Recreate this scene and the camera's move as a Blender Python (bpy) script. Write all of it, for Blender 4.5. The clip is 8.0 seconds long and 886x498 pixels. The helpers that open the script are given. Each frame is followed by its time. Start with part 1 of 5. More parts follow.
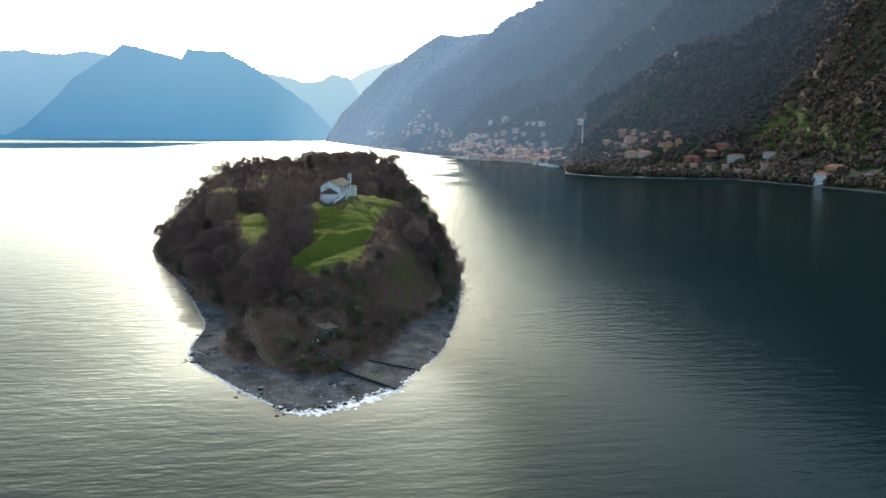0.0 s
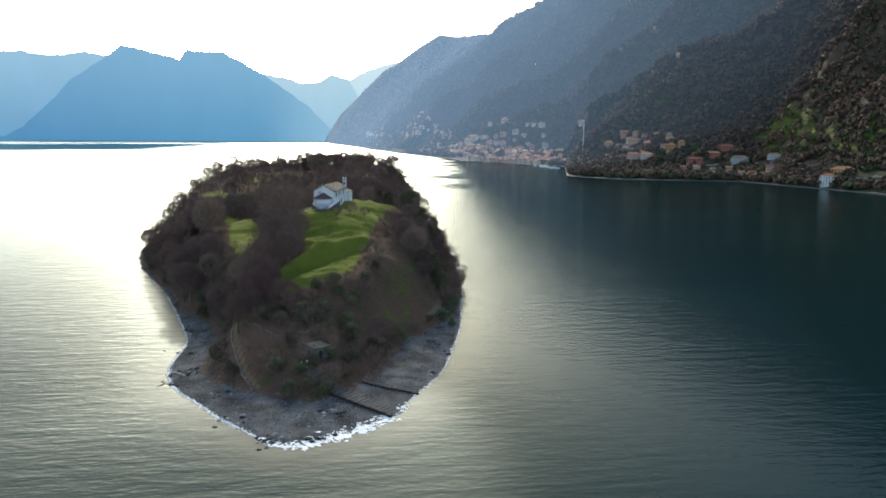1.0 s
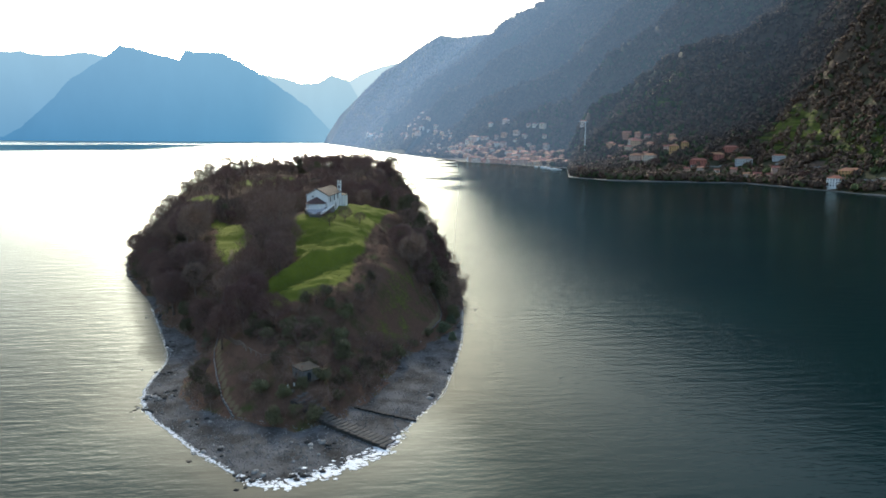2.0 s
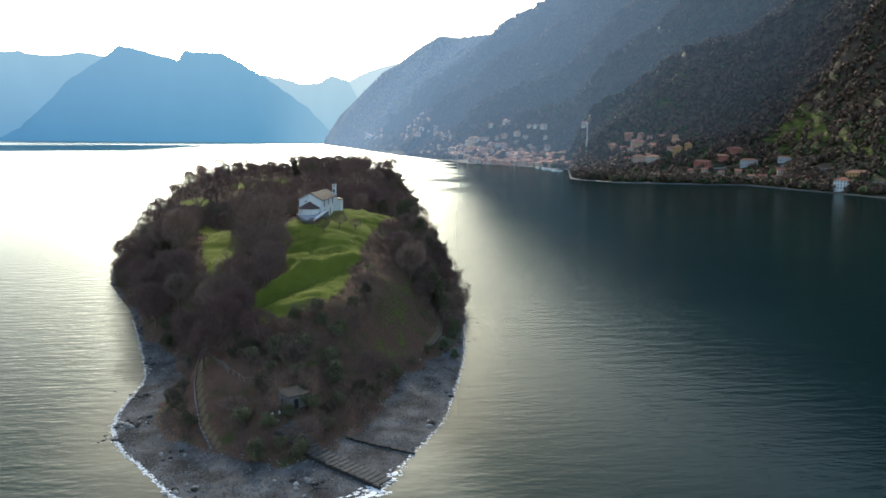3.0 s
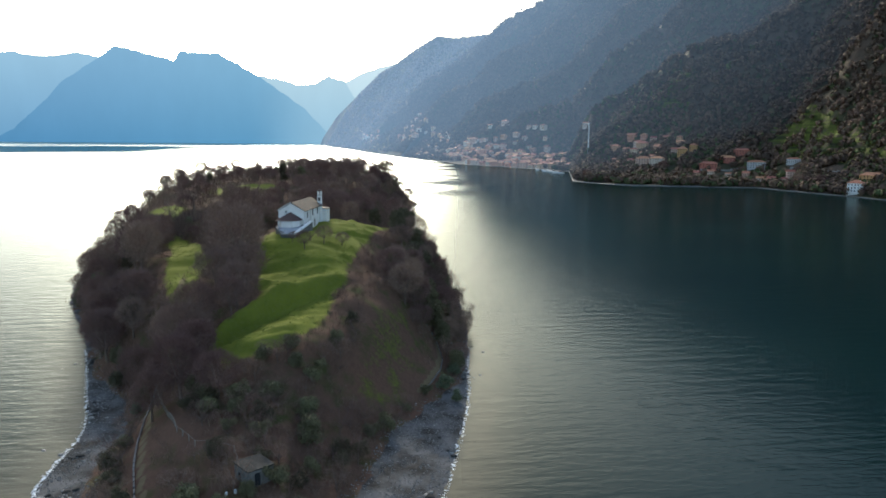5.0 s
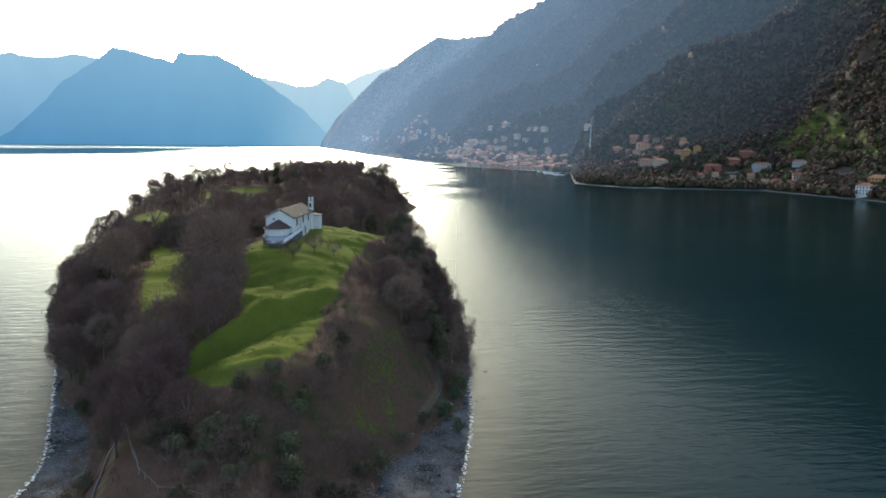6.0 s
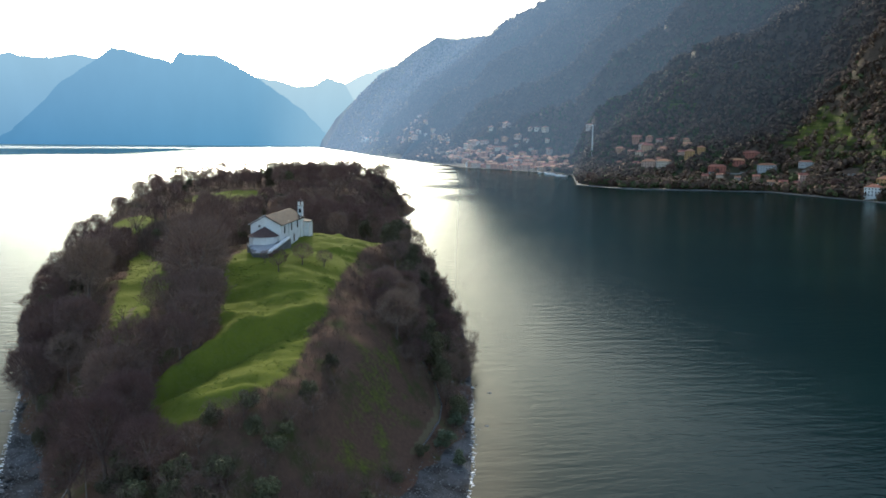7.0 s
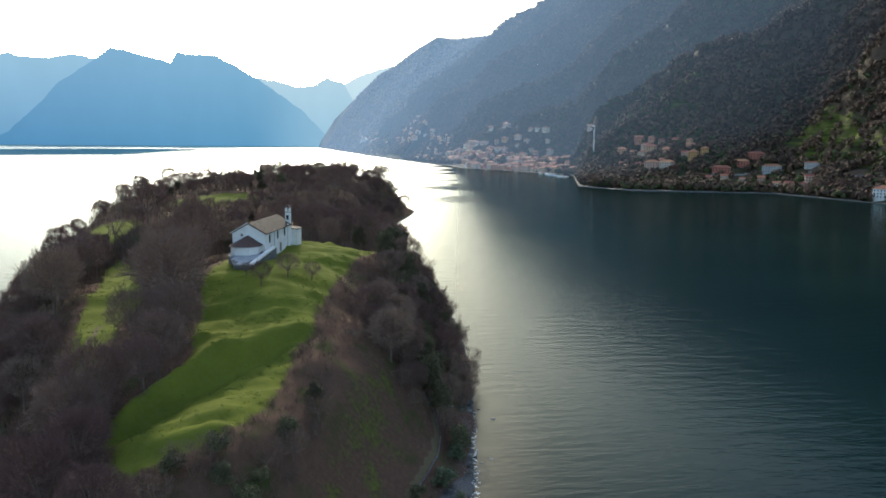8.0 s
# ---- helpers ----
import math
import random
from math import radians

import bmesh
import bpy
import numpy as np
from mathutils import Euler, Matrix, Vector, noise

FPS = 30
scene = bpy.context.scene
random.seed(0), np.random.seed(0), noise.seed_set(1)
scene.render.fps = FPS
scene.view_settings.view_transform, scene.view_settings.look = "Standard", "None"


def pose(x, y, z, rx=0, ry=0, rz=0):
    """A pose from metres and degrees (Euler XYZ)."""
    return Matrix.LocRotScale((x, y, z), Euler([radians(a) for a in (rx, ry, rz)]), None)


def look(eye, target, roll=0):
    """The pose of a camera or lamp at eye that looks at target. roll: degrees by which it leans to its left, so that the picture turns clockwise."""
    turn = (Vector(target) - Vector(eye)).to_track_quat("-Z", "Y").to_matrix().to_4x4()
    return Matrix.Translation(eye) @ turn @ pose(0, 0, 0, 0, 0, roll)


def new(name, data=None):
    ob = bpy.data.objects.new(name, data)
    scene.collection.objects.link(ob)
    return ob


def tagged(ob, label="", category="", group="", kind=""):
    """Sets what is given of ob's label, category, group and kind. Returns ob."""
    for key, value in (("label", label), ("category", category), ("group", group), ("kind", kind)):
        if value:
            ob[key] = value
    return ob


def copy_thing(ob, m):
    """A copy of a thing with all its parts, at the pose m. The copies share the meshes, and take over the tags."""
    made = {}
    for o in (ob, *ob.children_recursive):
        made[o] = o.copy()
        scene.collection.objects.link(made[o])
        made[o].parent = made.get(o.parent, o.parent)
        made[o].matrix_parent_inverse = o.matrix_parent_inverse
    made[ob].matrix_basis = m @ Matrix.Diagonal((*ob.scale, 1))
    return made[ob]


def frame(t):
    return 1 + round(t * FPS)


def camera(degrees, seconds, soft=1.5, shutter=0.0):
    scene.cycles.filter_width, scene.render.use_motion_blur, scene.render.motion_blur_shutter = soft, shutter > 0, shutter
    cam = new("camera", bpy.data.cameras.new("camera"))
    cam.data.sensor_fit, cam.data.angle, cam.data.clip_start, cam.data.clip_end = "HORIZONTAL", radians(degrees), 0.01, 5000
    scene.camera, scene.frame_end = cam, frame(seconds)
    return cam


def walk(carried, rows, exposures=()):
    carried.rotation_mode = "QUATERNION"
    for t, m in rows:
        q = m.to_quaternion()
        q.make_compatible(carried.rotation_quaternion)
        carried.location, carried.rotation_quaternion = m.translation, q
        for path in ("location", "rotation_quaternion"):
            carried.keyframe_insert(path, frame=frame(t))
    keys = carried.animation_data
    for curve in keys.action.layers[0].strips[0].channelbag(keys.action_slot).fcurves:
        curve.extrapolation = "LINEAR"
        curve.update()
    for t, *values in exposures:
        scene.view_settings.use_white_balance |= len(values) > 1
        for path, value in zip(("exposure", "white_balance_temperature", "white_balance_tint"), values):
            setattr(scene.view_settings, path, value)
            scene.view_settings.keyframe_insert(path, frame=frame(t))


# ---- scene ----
cam = camera(59.8, 8.0, soft=1.7)
PATH = [
    (0, (3.905, 0.552, 58.702), (4.127, 2.516, 58.4), 0.4),
    (0.5, (4.642, 8.759, 58.765), (4.865, 10.724, 58.465), 0.4),
    (1, (5.463, 16.796, 58.792), (5.687, 18.761, 58.493), 0.4),
    (1.5, (6.379, 24.697, 58.833), (6.603, 26.662, 58.535), 0.4),
    (3, (8.626, 48.475, 58.949), (8.851, 50.441, 58.654), 0.5),
    (3.5, (9.385, 56.495, 58.968), (9.611, 58.46, 58.674), 0.5),
    (4, (10.114, 64.594, 58.966), (10.341, 66.559, 58.673), 0.6),
    (4.5, (10.825, 72.701, 58.96), (11.054, 74.666, 58.668), 0.6),
    (4.7, (11.152, 75.944, 58.956), (11.383, 77.909, 58.663), 0.5),
    (6, (13.605, 97.009, 58.881), (13.836, 98.975, 58.593), 0.5),
    (6.5, (14.669, 105.2, 58.913), (14.9, 107.166, 58.625), 0.5),
    (7, (15.584, 113.302, 58.861), (15.815, 115.268, 58.574), 0.5),
    (7.5, (16.549, 121.42, 58.883), (16.781, 123.386, 58.597), 0.5),
    (8, (17.566, 129.546, 58.908), (17.798, 131.512, 58.622), 0.5),
]
walk(cam, [(t, look(eye, aim, lean)) for t, eye, aim, lean in PATH], [(0, 1.12, 6400, 4), (8, 1.12, 6400, 4)])

# ---- world, sun ----
SUN_EL, SUN_AZ = 25.0, -4.0          # degrees above the lake; degrees from +y towards +x
world = bpy.data.worlds.new("world")
scene.world = world
world.use_nodes = True
wn, wl = world.node_tree.nodes, world.node_tree.links
sky = wn.new("ShaderNodeTexSky")
sky.sky_type, sky.sun_disc = "NISHITA", False
sky.sun_elevation, sky.sun_rotation = radians(SUN_EL), radians(SUN_AZ)
sky.air_density, sky.dust_density, sky.ozone_density = 1.0, 2.0, 1.0
wl.new(sky.outputs[0], wn["Background"].inputs[0])
wn["Background"].inputs[1].default_value = 0.15
sun_data = bpy.data.lights.new("sun", "SUN")
sun_data.energy, sun_data.angle, sun_data.color = 1.8, radians(0.6), (1.0, 0.91, 0.79)
sun = new("sun", sun_data)
sun_dir = Vector((math.sin(radians(SUN_AZ)) * math.cos(radians(SUN_EL)), math.cos(radians(SUN_AZ)) * math.cos(radians(SUN_EL)), math.sin(radians(SUN_EL))))
sun.matrix_world = look(sun_dir * 3000, (0, 0, 0))

# ---- materials ----
def material(name, rough=0.8, spec=0.3):
    m = bpy.data.materials.new(name)
    m.use_nodes = True
    b = m.node_tree.nodes["Principled BSDF"]
    b.inputs["Roughness"].default_value = rough
    b.inputs["Specular IOR Level"].default_value = spec
    return m, m.node_tree.nodes, m.node_tree.links, b


def noise_node(n, l, scale, detail=4.0, rough=0.6, coord="pos", stretch=None):
    t = n.new("ShaderNodeTexNoise")
    t.inputs["Scale"].default_value, t.inputs["Detail"].default_value, t.inputs["Roughness"].default_value = scale, detail, rough
    if coord == "pos":
        out = n.new("ShaderNodeNewGeometry").outputs["Position"]
    else:
        out = n.new("ShaderNodeTexCoord").outputs["Object"]
    if stretch:
        mp = n.new("ShaderNodeMapping")
        mp.inputs["Scale"].default_value = stretch[:3]
        if len(stretch) > 3:
            mp.inputs["Rotation"].default_value = (0, 0, radians(stretch[3]))
        l.new(out, mp.inputs[0])
        out = mp.outputs[0]
    l.new(out, t.inputs["Vector"])
    return t.outputs["Fac"]


def ramp(n, l, fac, stops):
    r = n.new("ShaderNodeValToRGB")
    while len(r.color_ramp.elements) < len(stops):
        r.color_ramp.elements.new(0.5)
    for e, (p, c) in zip(r.color_ramp.elements, stops):
        e.position, e.color = p, (*c, 1) if len(c) == 3 else c
    l.new(fac, r.inputs[0])
    return r.outputs[0]


def mix(n, l, fac, a, b, kind="MIX"):
    m = n.new("ShaderNodeMix")
    m.data_type, m.blend_type = "RGBA", kind
    if isinstance(fac, float):
        m.inputs["Factor"].default_value = fac
    else:
        l.new(fac, m.inputs["Factor"])
    for sock, v in ((m.inputs[6], a), (m.inputs[7], b)):
        if isinstance(v, tuple):
            sock.default_value = (*v, 1)
        else:
            l.new(v, sock)
    return m.outputs[2]


def math_node(n, l, op, a, b=0.0, clamp=False):
    m = n.new("ShaderNodeMath")
    m.operation, m.use_clamp = op, clamp
    for sock, v in zip(m.inputs, (a, b)):
        if isinstance(v, (int, float)):
            sock.default_value = v
        else:
            l.new(v, sock)
    return m.outputs[0]


def bump(n, l, b, height, strength=0.4, distance=0.1):
    k = n.new("ShaderNodeBump")
    k.inputs["Strength"].default_value, k.inputs["Distance"].default_value = strength, distance
    l.new(height, k.inputs["Height"])
    l.new(k.outputs[0], b.inputs["Normal"])


def simple(name, dark, light, scale=1.0, rough=0.85, bumps=0.3, dist=0.05, coord="pos", spec=0.3, per=None, spread=0.25):
    """Two-colour mottled surface; per: 'object' or 'island' varies its brightness from piece to piece."""
    m, n, l, b = material(name, rough, spec)
    f = noise_node(n, l, scale, 6.0, 0.65, coord)
    g = noise_node(n, l, scale * 7.3, 3.0, 0.6, coord)
    f2 = math_node(n, l, "ADD", math_node(n, l, "MULTIPLY", f, 0.65), math_node(n, l, "MULTIPLY", g, 0.35))
    c = ramp(n, l, f2, [(0.32, dark), (0.68, light)])
    if per:
        src = n.new("ShaderNodeObjectInfo").outputs["Random"] if per == "object" else n.new("ShaderNodeNewGeometry").outputs["Random Per Island"]
        v = n.new("ShaderNodeHueSaturation")
        l.new(math_node(n, l, "ADD", math_node(n, l, "MULTIPLY", src, 2 * spread), 1 - spread), v.inputs["Value"])
        l.new(math_node(n, l, "ADD", math_node(n, l, "MULTIPLY", src, 0.04), 0.48), v.inputs["Hue"])
        l.new(c, v.inputs["Color"])
        c = v.outputs[0]
    l.new(c, b.inputs["Base Color"])
    if bumps:
        bump(n, l, b, f2, bumps, dist)
    return m


def span(n, l, value, a, b, lo, hi, soft=True):
    """value from a..b carried over to lo..hi."""
    k = n.new("ShaderNodeMapRange")
    k.interpolation_type = "SMOOTHSTEP" if soft else "LINEAR"
    for name, v in (("From Min", a), ("From Max", b), ("To Min", lo), ("To Max", hi)):
        k.inputs[name].default_value = v
    l.new(value, k.inputs["Value"])
    return k.outputs[0]


def water_material():
    """Lake water: a dark teal body under a wind-roughened gloss, calmer in the lee of the island and in slicks."""
    m, n, l, b = material("lake_water")
    n.remove(b)
    place = n.new("ShaderNodeSeparateXYZ")
    l.new(n.new("ShaderNodeNewGeometry").outputs["Position"], place.inputs[0])
    x, y = place.outputs[0], place.outputs[1]
    big = noise_node(n, l, 0.004, 3.0, 0.5, stretch=(1.0, 2.5, 1.0))
    body = n.new("ShaderNodeBsdfDiffuse")
    tone = ramp(n, l, big, [(0.35, (0.0035, 0.0125, 0.0145)), (0.7, (0.0055, 0.0185, 0.019))])
    bed = n.new("ShaderNodeAttribute")
    bed.attribute_name = "shallow"
    shoal = math_node(n, l, "MULTIPLY", bed.outputs["Fac"], math_node(n, l, "ADD", 0.35, noise_node(n, l, 0.12, 4.0, 0.6)), True)
    l.new(mix(n, l, shoal, tone, (0.062, 0.056, 0.042)), body.inputs["Color"])
    ripples = noise_node(n, l, 0.95, 3.0, 0.55, stretch=(0.38, 1.0, 1.0, 6))
    swell = noise_node(n, l, 0.33, 1.5, 0.45, stretch=(0.26, 1.0, 1.0, -13))
    h = math_node(n, l, "ADD", math_node(n, l, "MULTIPLY", ripples, 0.34), math_node(n, l, "MULTIPLY", swell, 0.5))
    calm = noise_node(n, l, 0.0022, 4.0, 0.55, stretch=(0.35, 1.6, 1.0))
    h = math_node(n, l, "MULTIPLY", h, ramp(n, l, calm, [(0.38, (0.78,) * 3), (0.50, (1.0,) * 3)]))
    # the open lake is wind-ruffled, the channel behind the island sheltered
    lee = math_node(n, l, "SUBTRACT", x, math_node(n, l, "MULTIPLY", y, 0.12))
    h = math_node(n, l, "MULTIPLY", h, math_node(n, l, "MULTIPLY", span(n, l, lee, -60, 40, 1.1, 0.58), math_node(n, l, "SUBTRACT", 1.0, math_node(n, l, "MULTIPLY", shoal, 0.6))))
    k = n.new("ShaderNodeBump")
    k.inputs["Strength"].default_value, k.inputs["Distance"].default_value = 1.0, 0.42
    l.new(h, k.inputs["Height"])
    # ripples too small to see one by one: rougher open water, with a slick across it before the far shore
    rough = math_node(n, l, "MAXIMUM", span(n, l, lee, -55, 65, 0.45, 0.10), math_node(n, l, "MULTIPLY", span(n, l, y, 140, 280, 0.66, 0.0), span(n, l, lee, -45, 105, 1.0, 0.0)))
    rough = math_node(n, l, "ADD", rough, span(n, l, y, 250, 1200, 0.0, 0.06))
    edge = math_node(n, l, "ADD", y, math_node(n, l, "MULTIPLY", math_node(n, l, "SUBTRACT", calm, 0.5), 1500))
    edge = math_node(n, l, "SUBTRACT", edge, math_node(n, l, "MULTIPLY", x, 0.25))
    slick = math_node(n, l, "MULTIPLY", span(n, l, edge, 2350, 2800, 0.0, 1.0), span(n, l, edge, 3700, 4000, 1.0, 0.0))
    slick = math_node(n, l, "MULTIPLY", slick, span(n, l, x, -900, -380, 1.0, 0.0))
    patch = ramp(n, l, noise_node(n, l, 0.006, 3.0, 0.5, stretch=(0.3, 1.5, 1.0)), [(0.52, (0.0,) * 3), (0.62, (0.5,) * 3)])
    slick = math_node(n, l, "MAXIMUM", slick, math_node(n, l, "MULTIPLY", patch, span(n, l, y, 700, 1000, 0.0, 1.0)))
    rough = math_node(n, l, "MULTIPLY", rough, math_node(n, l, "SUBTRACT", 1.0, math_node(n, l, "MULTIPLY", slick, 0.8)))
    gloss = n.new("ShaderNodeBsdfAnisotropic")
    gloss.distribution = "BECKMANN"
    gloss.inputs["Color"].default_value = (0.68, 0.74, 0.71, 1)
    l.new(rough, gloss.inputs["Roughness"])
    fresnel = n.new("ShaderNodeFresnel")
    fresnel.inputs["IOR"].default_value = 1.11
    for node in (gloss, fresnel):
        l.new(k.outputs[0], node.inputs["Normal"])
    both = n.new("ShaderNodeMixShader")
    l.new(fresnel.outputs[0], both.inputs[0])
    l.new(body.outputs[0], both.inputs[1])
    l.new(gloss.outputs[0], both.inputs[2])
    l.new(both.outputs[0], n["Material Output"].inputs[0])
    return m


def ground_material():
    """Island ground: grass, leaf litter and gravel by zone, with the earth showing through."""
    m, n, l, b = material("island_ground", 1.0, 0.03)
    z = n.new("ShaderNodeAttribute")
    z.attribute_name = "zone"
    sep = n.new("ShaderNodeSeparateColor")
    l.new(z.outputs["Color"], sep.inputs[0])
    fine = noise_node(n, l, 1.3, 5.0, 0.7)
    mid = noise_node(n, l, 0.16, 4.0, 0.6)
    grass = mix(n, l, mid, (0.058, 0.073, 0.012), (0.165, 0.180, 0.026))
    grass = mix(n, l, ramp(n, l, fine, [(0.45, (0, 0, 0)), (0.75, (1, 1, 1))]), grass, (0.12, 0.13, 0.035))
    litter = mix(n, l, fine, (0.055, 0.033, 0.025), (0.145, 0.087, 0.060))
    litter = mix(n, l, ramp(n, l, mid, [(0.5, (0, 0, 0)), (0.7, (1, 1, 1))]), litter, (0.05, 0.058, 0.02))
    stones = n.new("ShaderNodeTexVoronoi")
    stones.inputs["Scale"].default_value = 2.2
    l.new(n.new("ShaderNodeNewGeometry").outputs["Position"], stones.inputs["Vector"])
    gravel = mix(n, l, fine, (0.032, 0.031, 0.030), (0.092, 0.087, 0.082))
    gravel = mix(n, l, stones.outputs["Color"], gravel, (0.15, 0.145, 0.135), "SOFT_LIGHT")
    gravel = mix(n, l, ramp(n, l, mid, [(0.4, (0, 0, 0)), (0.62, (0.8, 0.8, 0.8))]), gravel, (0.125, 0.125, 0.127))
    edge = math_node(n, l, "ADD", math_node(n, l, "MULTIPLY", math_node(n, l, "SUBTRACT", fine, 0.5), 0.5), math_node(n, l, "MULTIPLY", math_node(n, l, "SUBTRACT", mid, 0.5), 0.7))
    gm = math_node(n, l, "ADD", sep.outputs[0], edge, True)
    bm_ = math_node(n, l, "ADD", sep.outputs[1], edge, True)
    c = mix(n, l, ramp(n, l, gm, [(0.40, (0, 0, 0)), (0.6, (1, 1, 1))]), litter, grass)
    c = mix(n, l, ramp(n, l, bm_, [(0.40, (0, 0, 0)), (0.6, (1, 1, 1))]), c, gravel)
    path = mix(n, l, fine, (0.09, 0.073, 0.045), (0.155, 0.125, 0.075))
    c = mix(n, l, ramp(n, l, sep.outputs[2], [(0.35, (0, 0, 0)), (0.6, (1, 1, 1))]), c, path)
    l.new(c, b.inputs["Base Color"])
    bump(n, l, b, fine, 0.6, 0.14)
    return m


def add_haze_glow(n, l, b, air):
    """Paints haze as the surface's own blue glow, stronger with distance past 1050 m."""
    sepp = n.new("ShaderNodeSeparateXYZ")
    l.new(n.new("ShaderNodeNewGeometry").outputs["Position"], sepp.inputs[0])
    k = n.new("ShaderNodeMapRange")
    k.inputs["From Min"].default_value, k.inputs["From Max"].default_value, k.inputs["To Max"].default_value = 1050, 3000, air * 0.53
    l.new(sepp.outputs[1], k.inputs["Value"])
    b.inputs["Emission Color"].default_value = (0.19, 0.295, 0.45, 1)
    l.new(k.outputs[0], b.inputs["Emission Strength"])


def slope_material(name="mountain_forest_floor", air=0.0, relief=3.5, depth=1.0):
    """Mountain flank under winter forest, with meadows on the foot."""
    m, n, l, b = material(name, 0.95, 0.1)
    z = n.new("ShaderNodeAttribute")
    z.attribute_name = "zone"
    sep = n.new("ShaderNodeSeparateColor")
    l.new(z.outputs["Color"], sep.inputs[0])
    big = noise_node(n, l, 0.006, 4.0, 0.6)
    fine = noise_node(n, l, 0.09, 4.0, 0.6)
    # floor colours darkened to hold the shade between trees; depth scales them
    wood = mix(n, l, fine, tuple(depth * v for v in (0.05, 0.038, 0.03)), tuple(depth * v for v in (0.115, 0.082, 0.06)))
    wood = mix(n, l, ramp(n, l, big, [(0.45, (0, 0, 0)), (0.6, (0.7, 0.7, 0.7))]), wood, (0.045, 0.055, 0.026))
    rows = noise_node(n, l, 0.05, 4.0, 0.6, stretch=(0.25, 0.25, 4.5))
    meadow = ramp(n, l, rows, [(0.40, (0.028, 0.034, 0.014)), (0.47, (0.055, 0.066, 0.016)), (0.62, (0.095, 0.112, 0.022))])
    mk = math_node(n, l, "ADD", sep.outputs[0], math_node(n, l, "MULTIPLY", math_node(n, l, "SUBTRACT", fine, 0.5), 2.2), True)
    c = mix(n, l, ramp(n, l, mk, [(0.4, (0, 0, 0)), (0.65, (1, 1, 1))]), wood, meadow)
    l.new(c, b.inputs["Base Color"])
    bump(n, l, b, fine, 0.6, relief)
    # haze painted into the flank's emission, as strong as air says
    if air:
        add_haze_glow(n, l, b, air)
    return m


def haze_glow_material(name, low, high, z0, z1, warm, gap=None):
    """Far range, haze painted as soft emission: paler with height and towards the sun."""
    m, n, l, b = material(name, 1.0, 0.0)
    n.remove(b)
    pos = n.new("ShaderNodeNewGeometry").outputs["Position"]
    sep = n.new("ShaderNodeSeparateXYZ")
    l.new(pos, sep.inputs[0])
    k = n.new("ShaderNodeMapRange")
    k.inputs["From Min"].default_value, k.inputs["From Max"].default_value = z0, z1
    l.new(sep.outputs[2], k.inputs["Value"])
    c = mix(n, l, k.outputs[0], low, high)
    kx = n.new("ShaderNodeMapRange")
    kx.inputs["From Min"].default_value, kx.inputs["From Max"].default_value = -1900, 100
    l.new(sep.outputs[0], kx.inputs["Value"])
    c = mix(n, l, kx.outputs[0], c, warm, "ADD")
    # painted haze thickens towards the valley gap
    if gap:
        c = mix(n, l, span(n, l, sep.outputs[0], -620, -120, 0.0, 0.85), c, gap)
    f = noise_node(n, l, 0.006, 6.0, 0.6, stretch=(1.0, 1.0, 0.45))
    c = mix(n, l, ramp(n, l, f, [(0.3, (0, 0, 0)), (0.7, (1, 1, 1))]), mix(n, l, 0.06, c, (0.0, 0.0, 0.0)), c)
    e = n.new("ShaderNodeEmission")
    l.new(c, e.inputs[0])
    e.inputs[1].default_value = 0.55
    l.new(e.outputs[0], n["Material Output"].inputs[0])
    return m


WATER = water_material()
GROUND = ground_material()
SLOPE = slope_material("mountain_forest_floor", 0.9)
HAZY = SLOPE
# floor colour cut to 0.4 so the far ridge looks shaded
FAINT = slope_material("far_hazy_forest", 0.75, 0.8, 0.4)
BARK = simple("bark", (0.07, 0.052, 0.042), (0.18, 0.135, 0.105), 3.0, 0.9, 0.6, 0.03, "obj")
TWIGS = simple("bare_twigs", (0.105, 0.068, 0.058), (0.23, 0.152, 0.125), 0.8, 0.9, 0, 0, "obj", 0.1, "object", 0.3)
LEAVES = simple("evergreen_leaves", (0.052, 0.049, 0.029), (0.135, 0.122, 0.068), 0.9, 0.75, 0, 0, "obj", 0.12, "object", 0.35)
OLIVE = simple("olive_leaves", (0.06, 0.075, 0.04), (0.12, 0.14, 0.08), 0.9, 0.6, 0, 0, "obj", 0.3)
BRUSH = simple("dry_brush", (0.095, 0.067, 0.052), (0.20, 0.14, 0.105), 0.2, 0.95, 0, 0, "pos", 0.1, "island", 0.35)
WOODS = simple("hill_woods", (0.055, 0.041, 0.035), (0.175, 0.115, 0.079), 0.008, 0.95, 0, 0, "pos", 0.1, "island", 0.12)
WOODS_GREEN = simple("hill_woods_evergreen", (0.045, 0.058, 0.028), (0.105, 0.122, 0.05), 0.02, 0.9, 0, 0, "pos", 0.1, "island", 0.15)
PLASTER = simple("white_plaster", (0.60, 0.59, 0.57), (0.80, 0.79, 0.77), 0.5, 0.9, 0.15, 0.02)
SLATE = simple("brown_stone_tiles", (0.03, 0.022, 0.017), (0.085, 0.062, 0.045), 1.2, 0.9, 0.5, 0.06)
DARKROOF = simple("dark_red_tiles", (0.06, 0.038, 0.034), (0.13, 0.075, 0.065), 1.5, 0.9, 0.5, 0.06)
PAVING = simple("grey_paving", (0.26, 0.27, 0.29), (0.42, 0.43, 0.45), 0.7, 0.9, 0.2, 0.02)
STONE = simple("grey_stone", (0.13, 0.125, 0.115), (0.34, 0.33, 0.31), 0.9, 0.9, 0.6, 0.08)
DARKSTONE = simple("wet_dark_stone", (0.02, 0.019, 0.018), (0.06, 0.058, 0.054), 0.9, 0.9, 0.6, 0.08, "pos", 0.08)
HUTSTONE = simple("dark_rubble_wall", (0.07, 0.068, 0.066), (0.19, 0.185, 0.18), 1.2, 0.95, 0.7, 0.08)
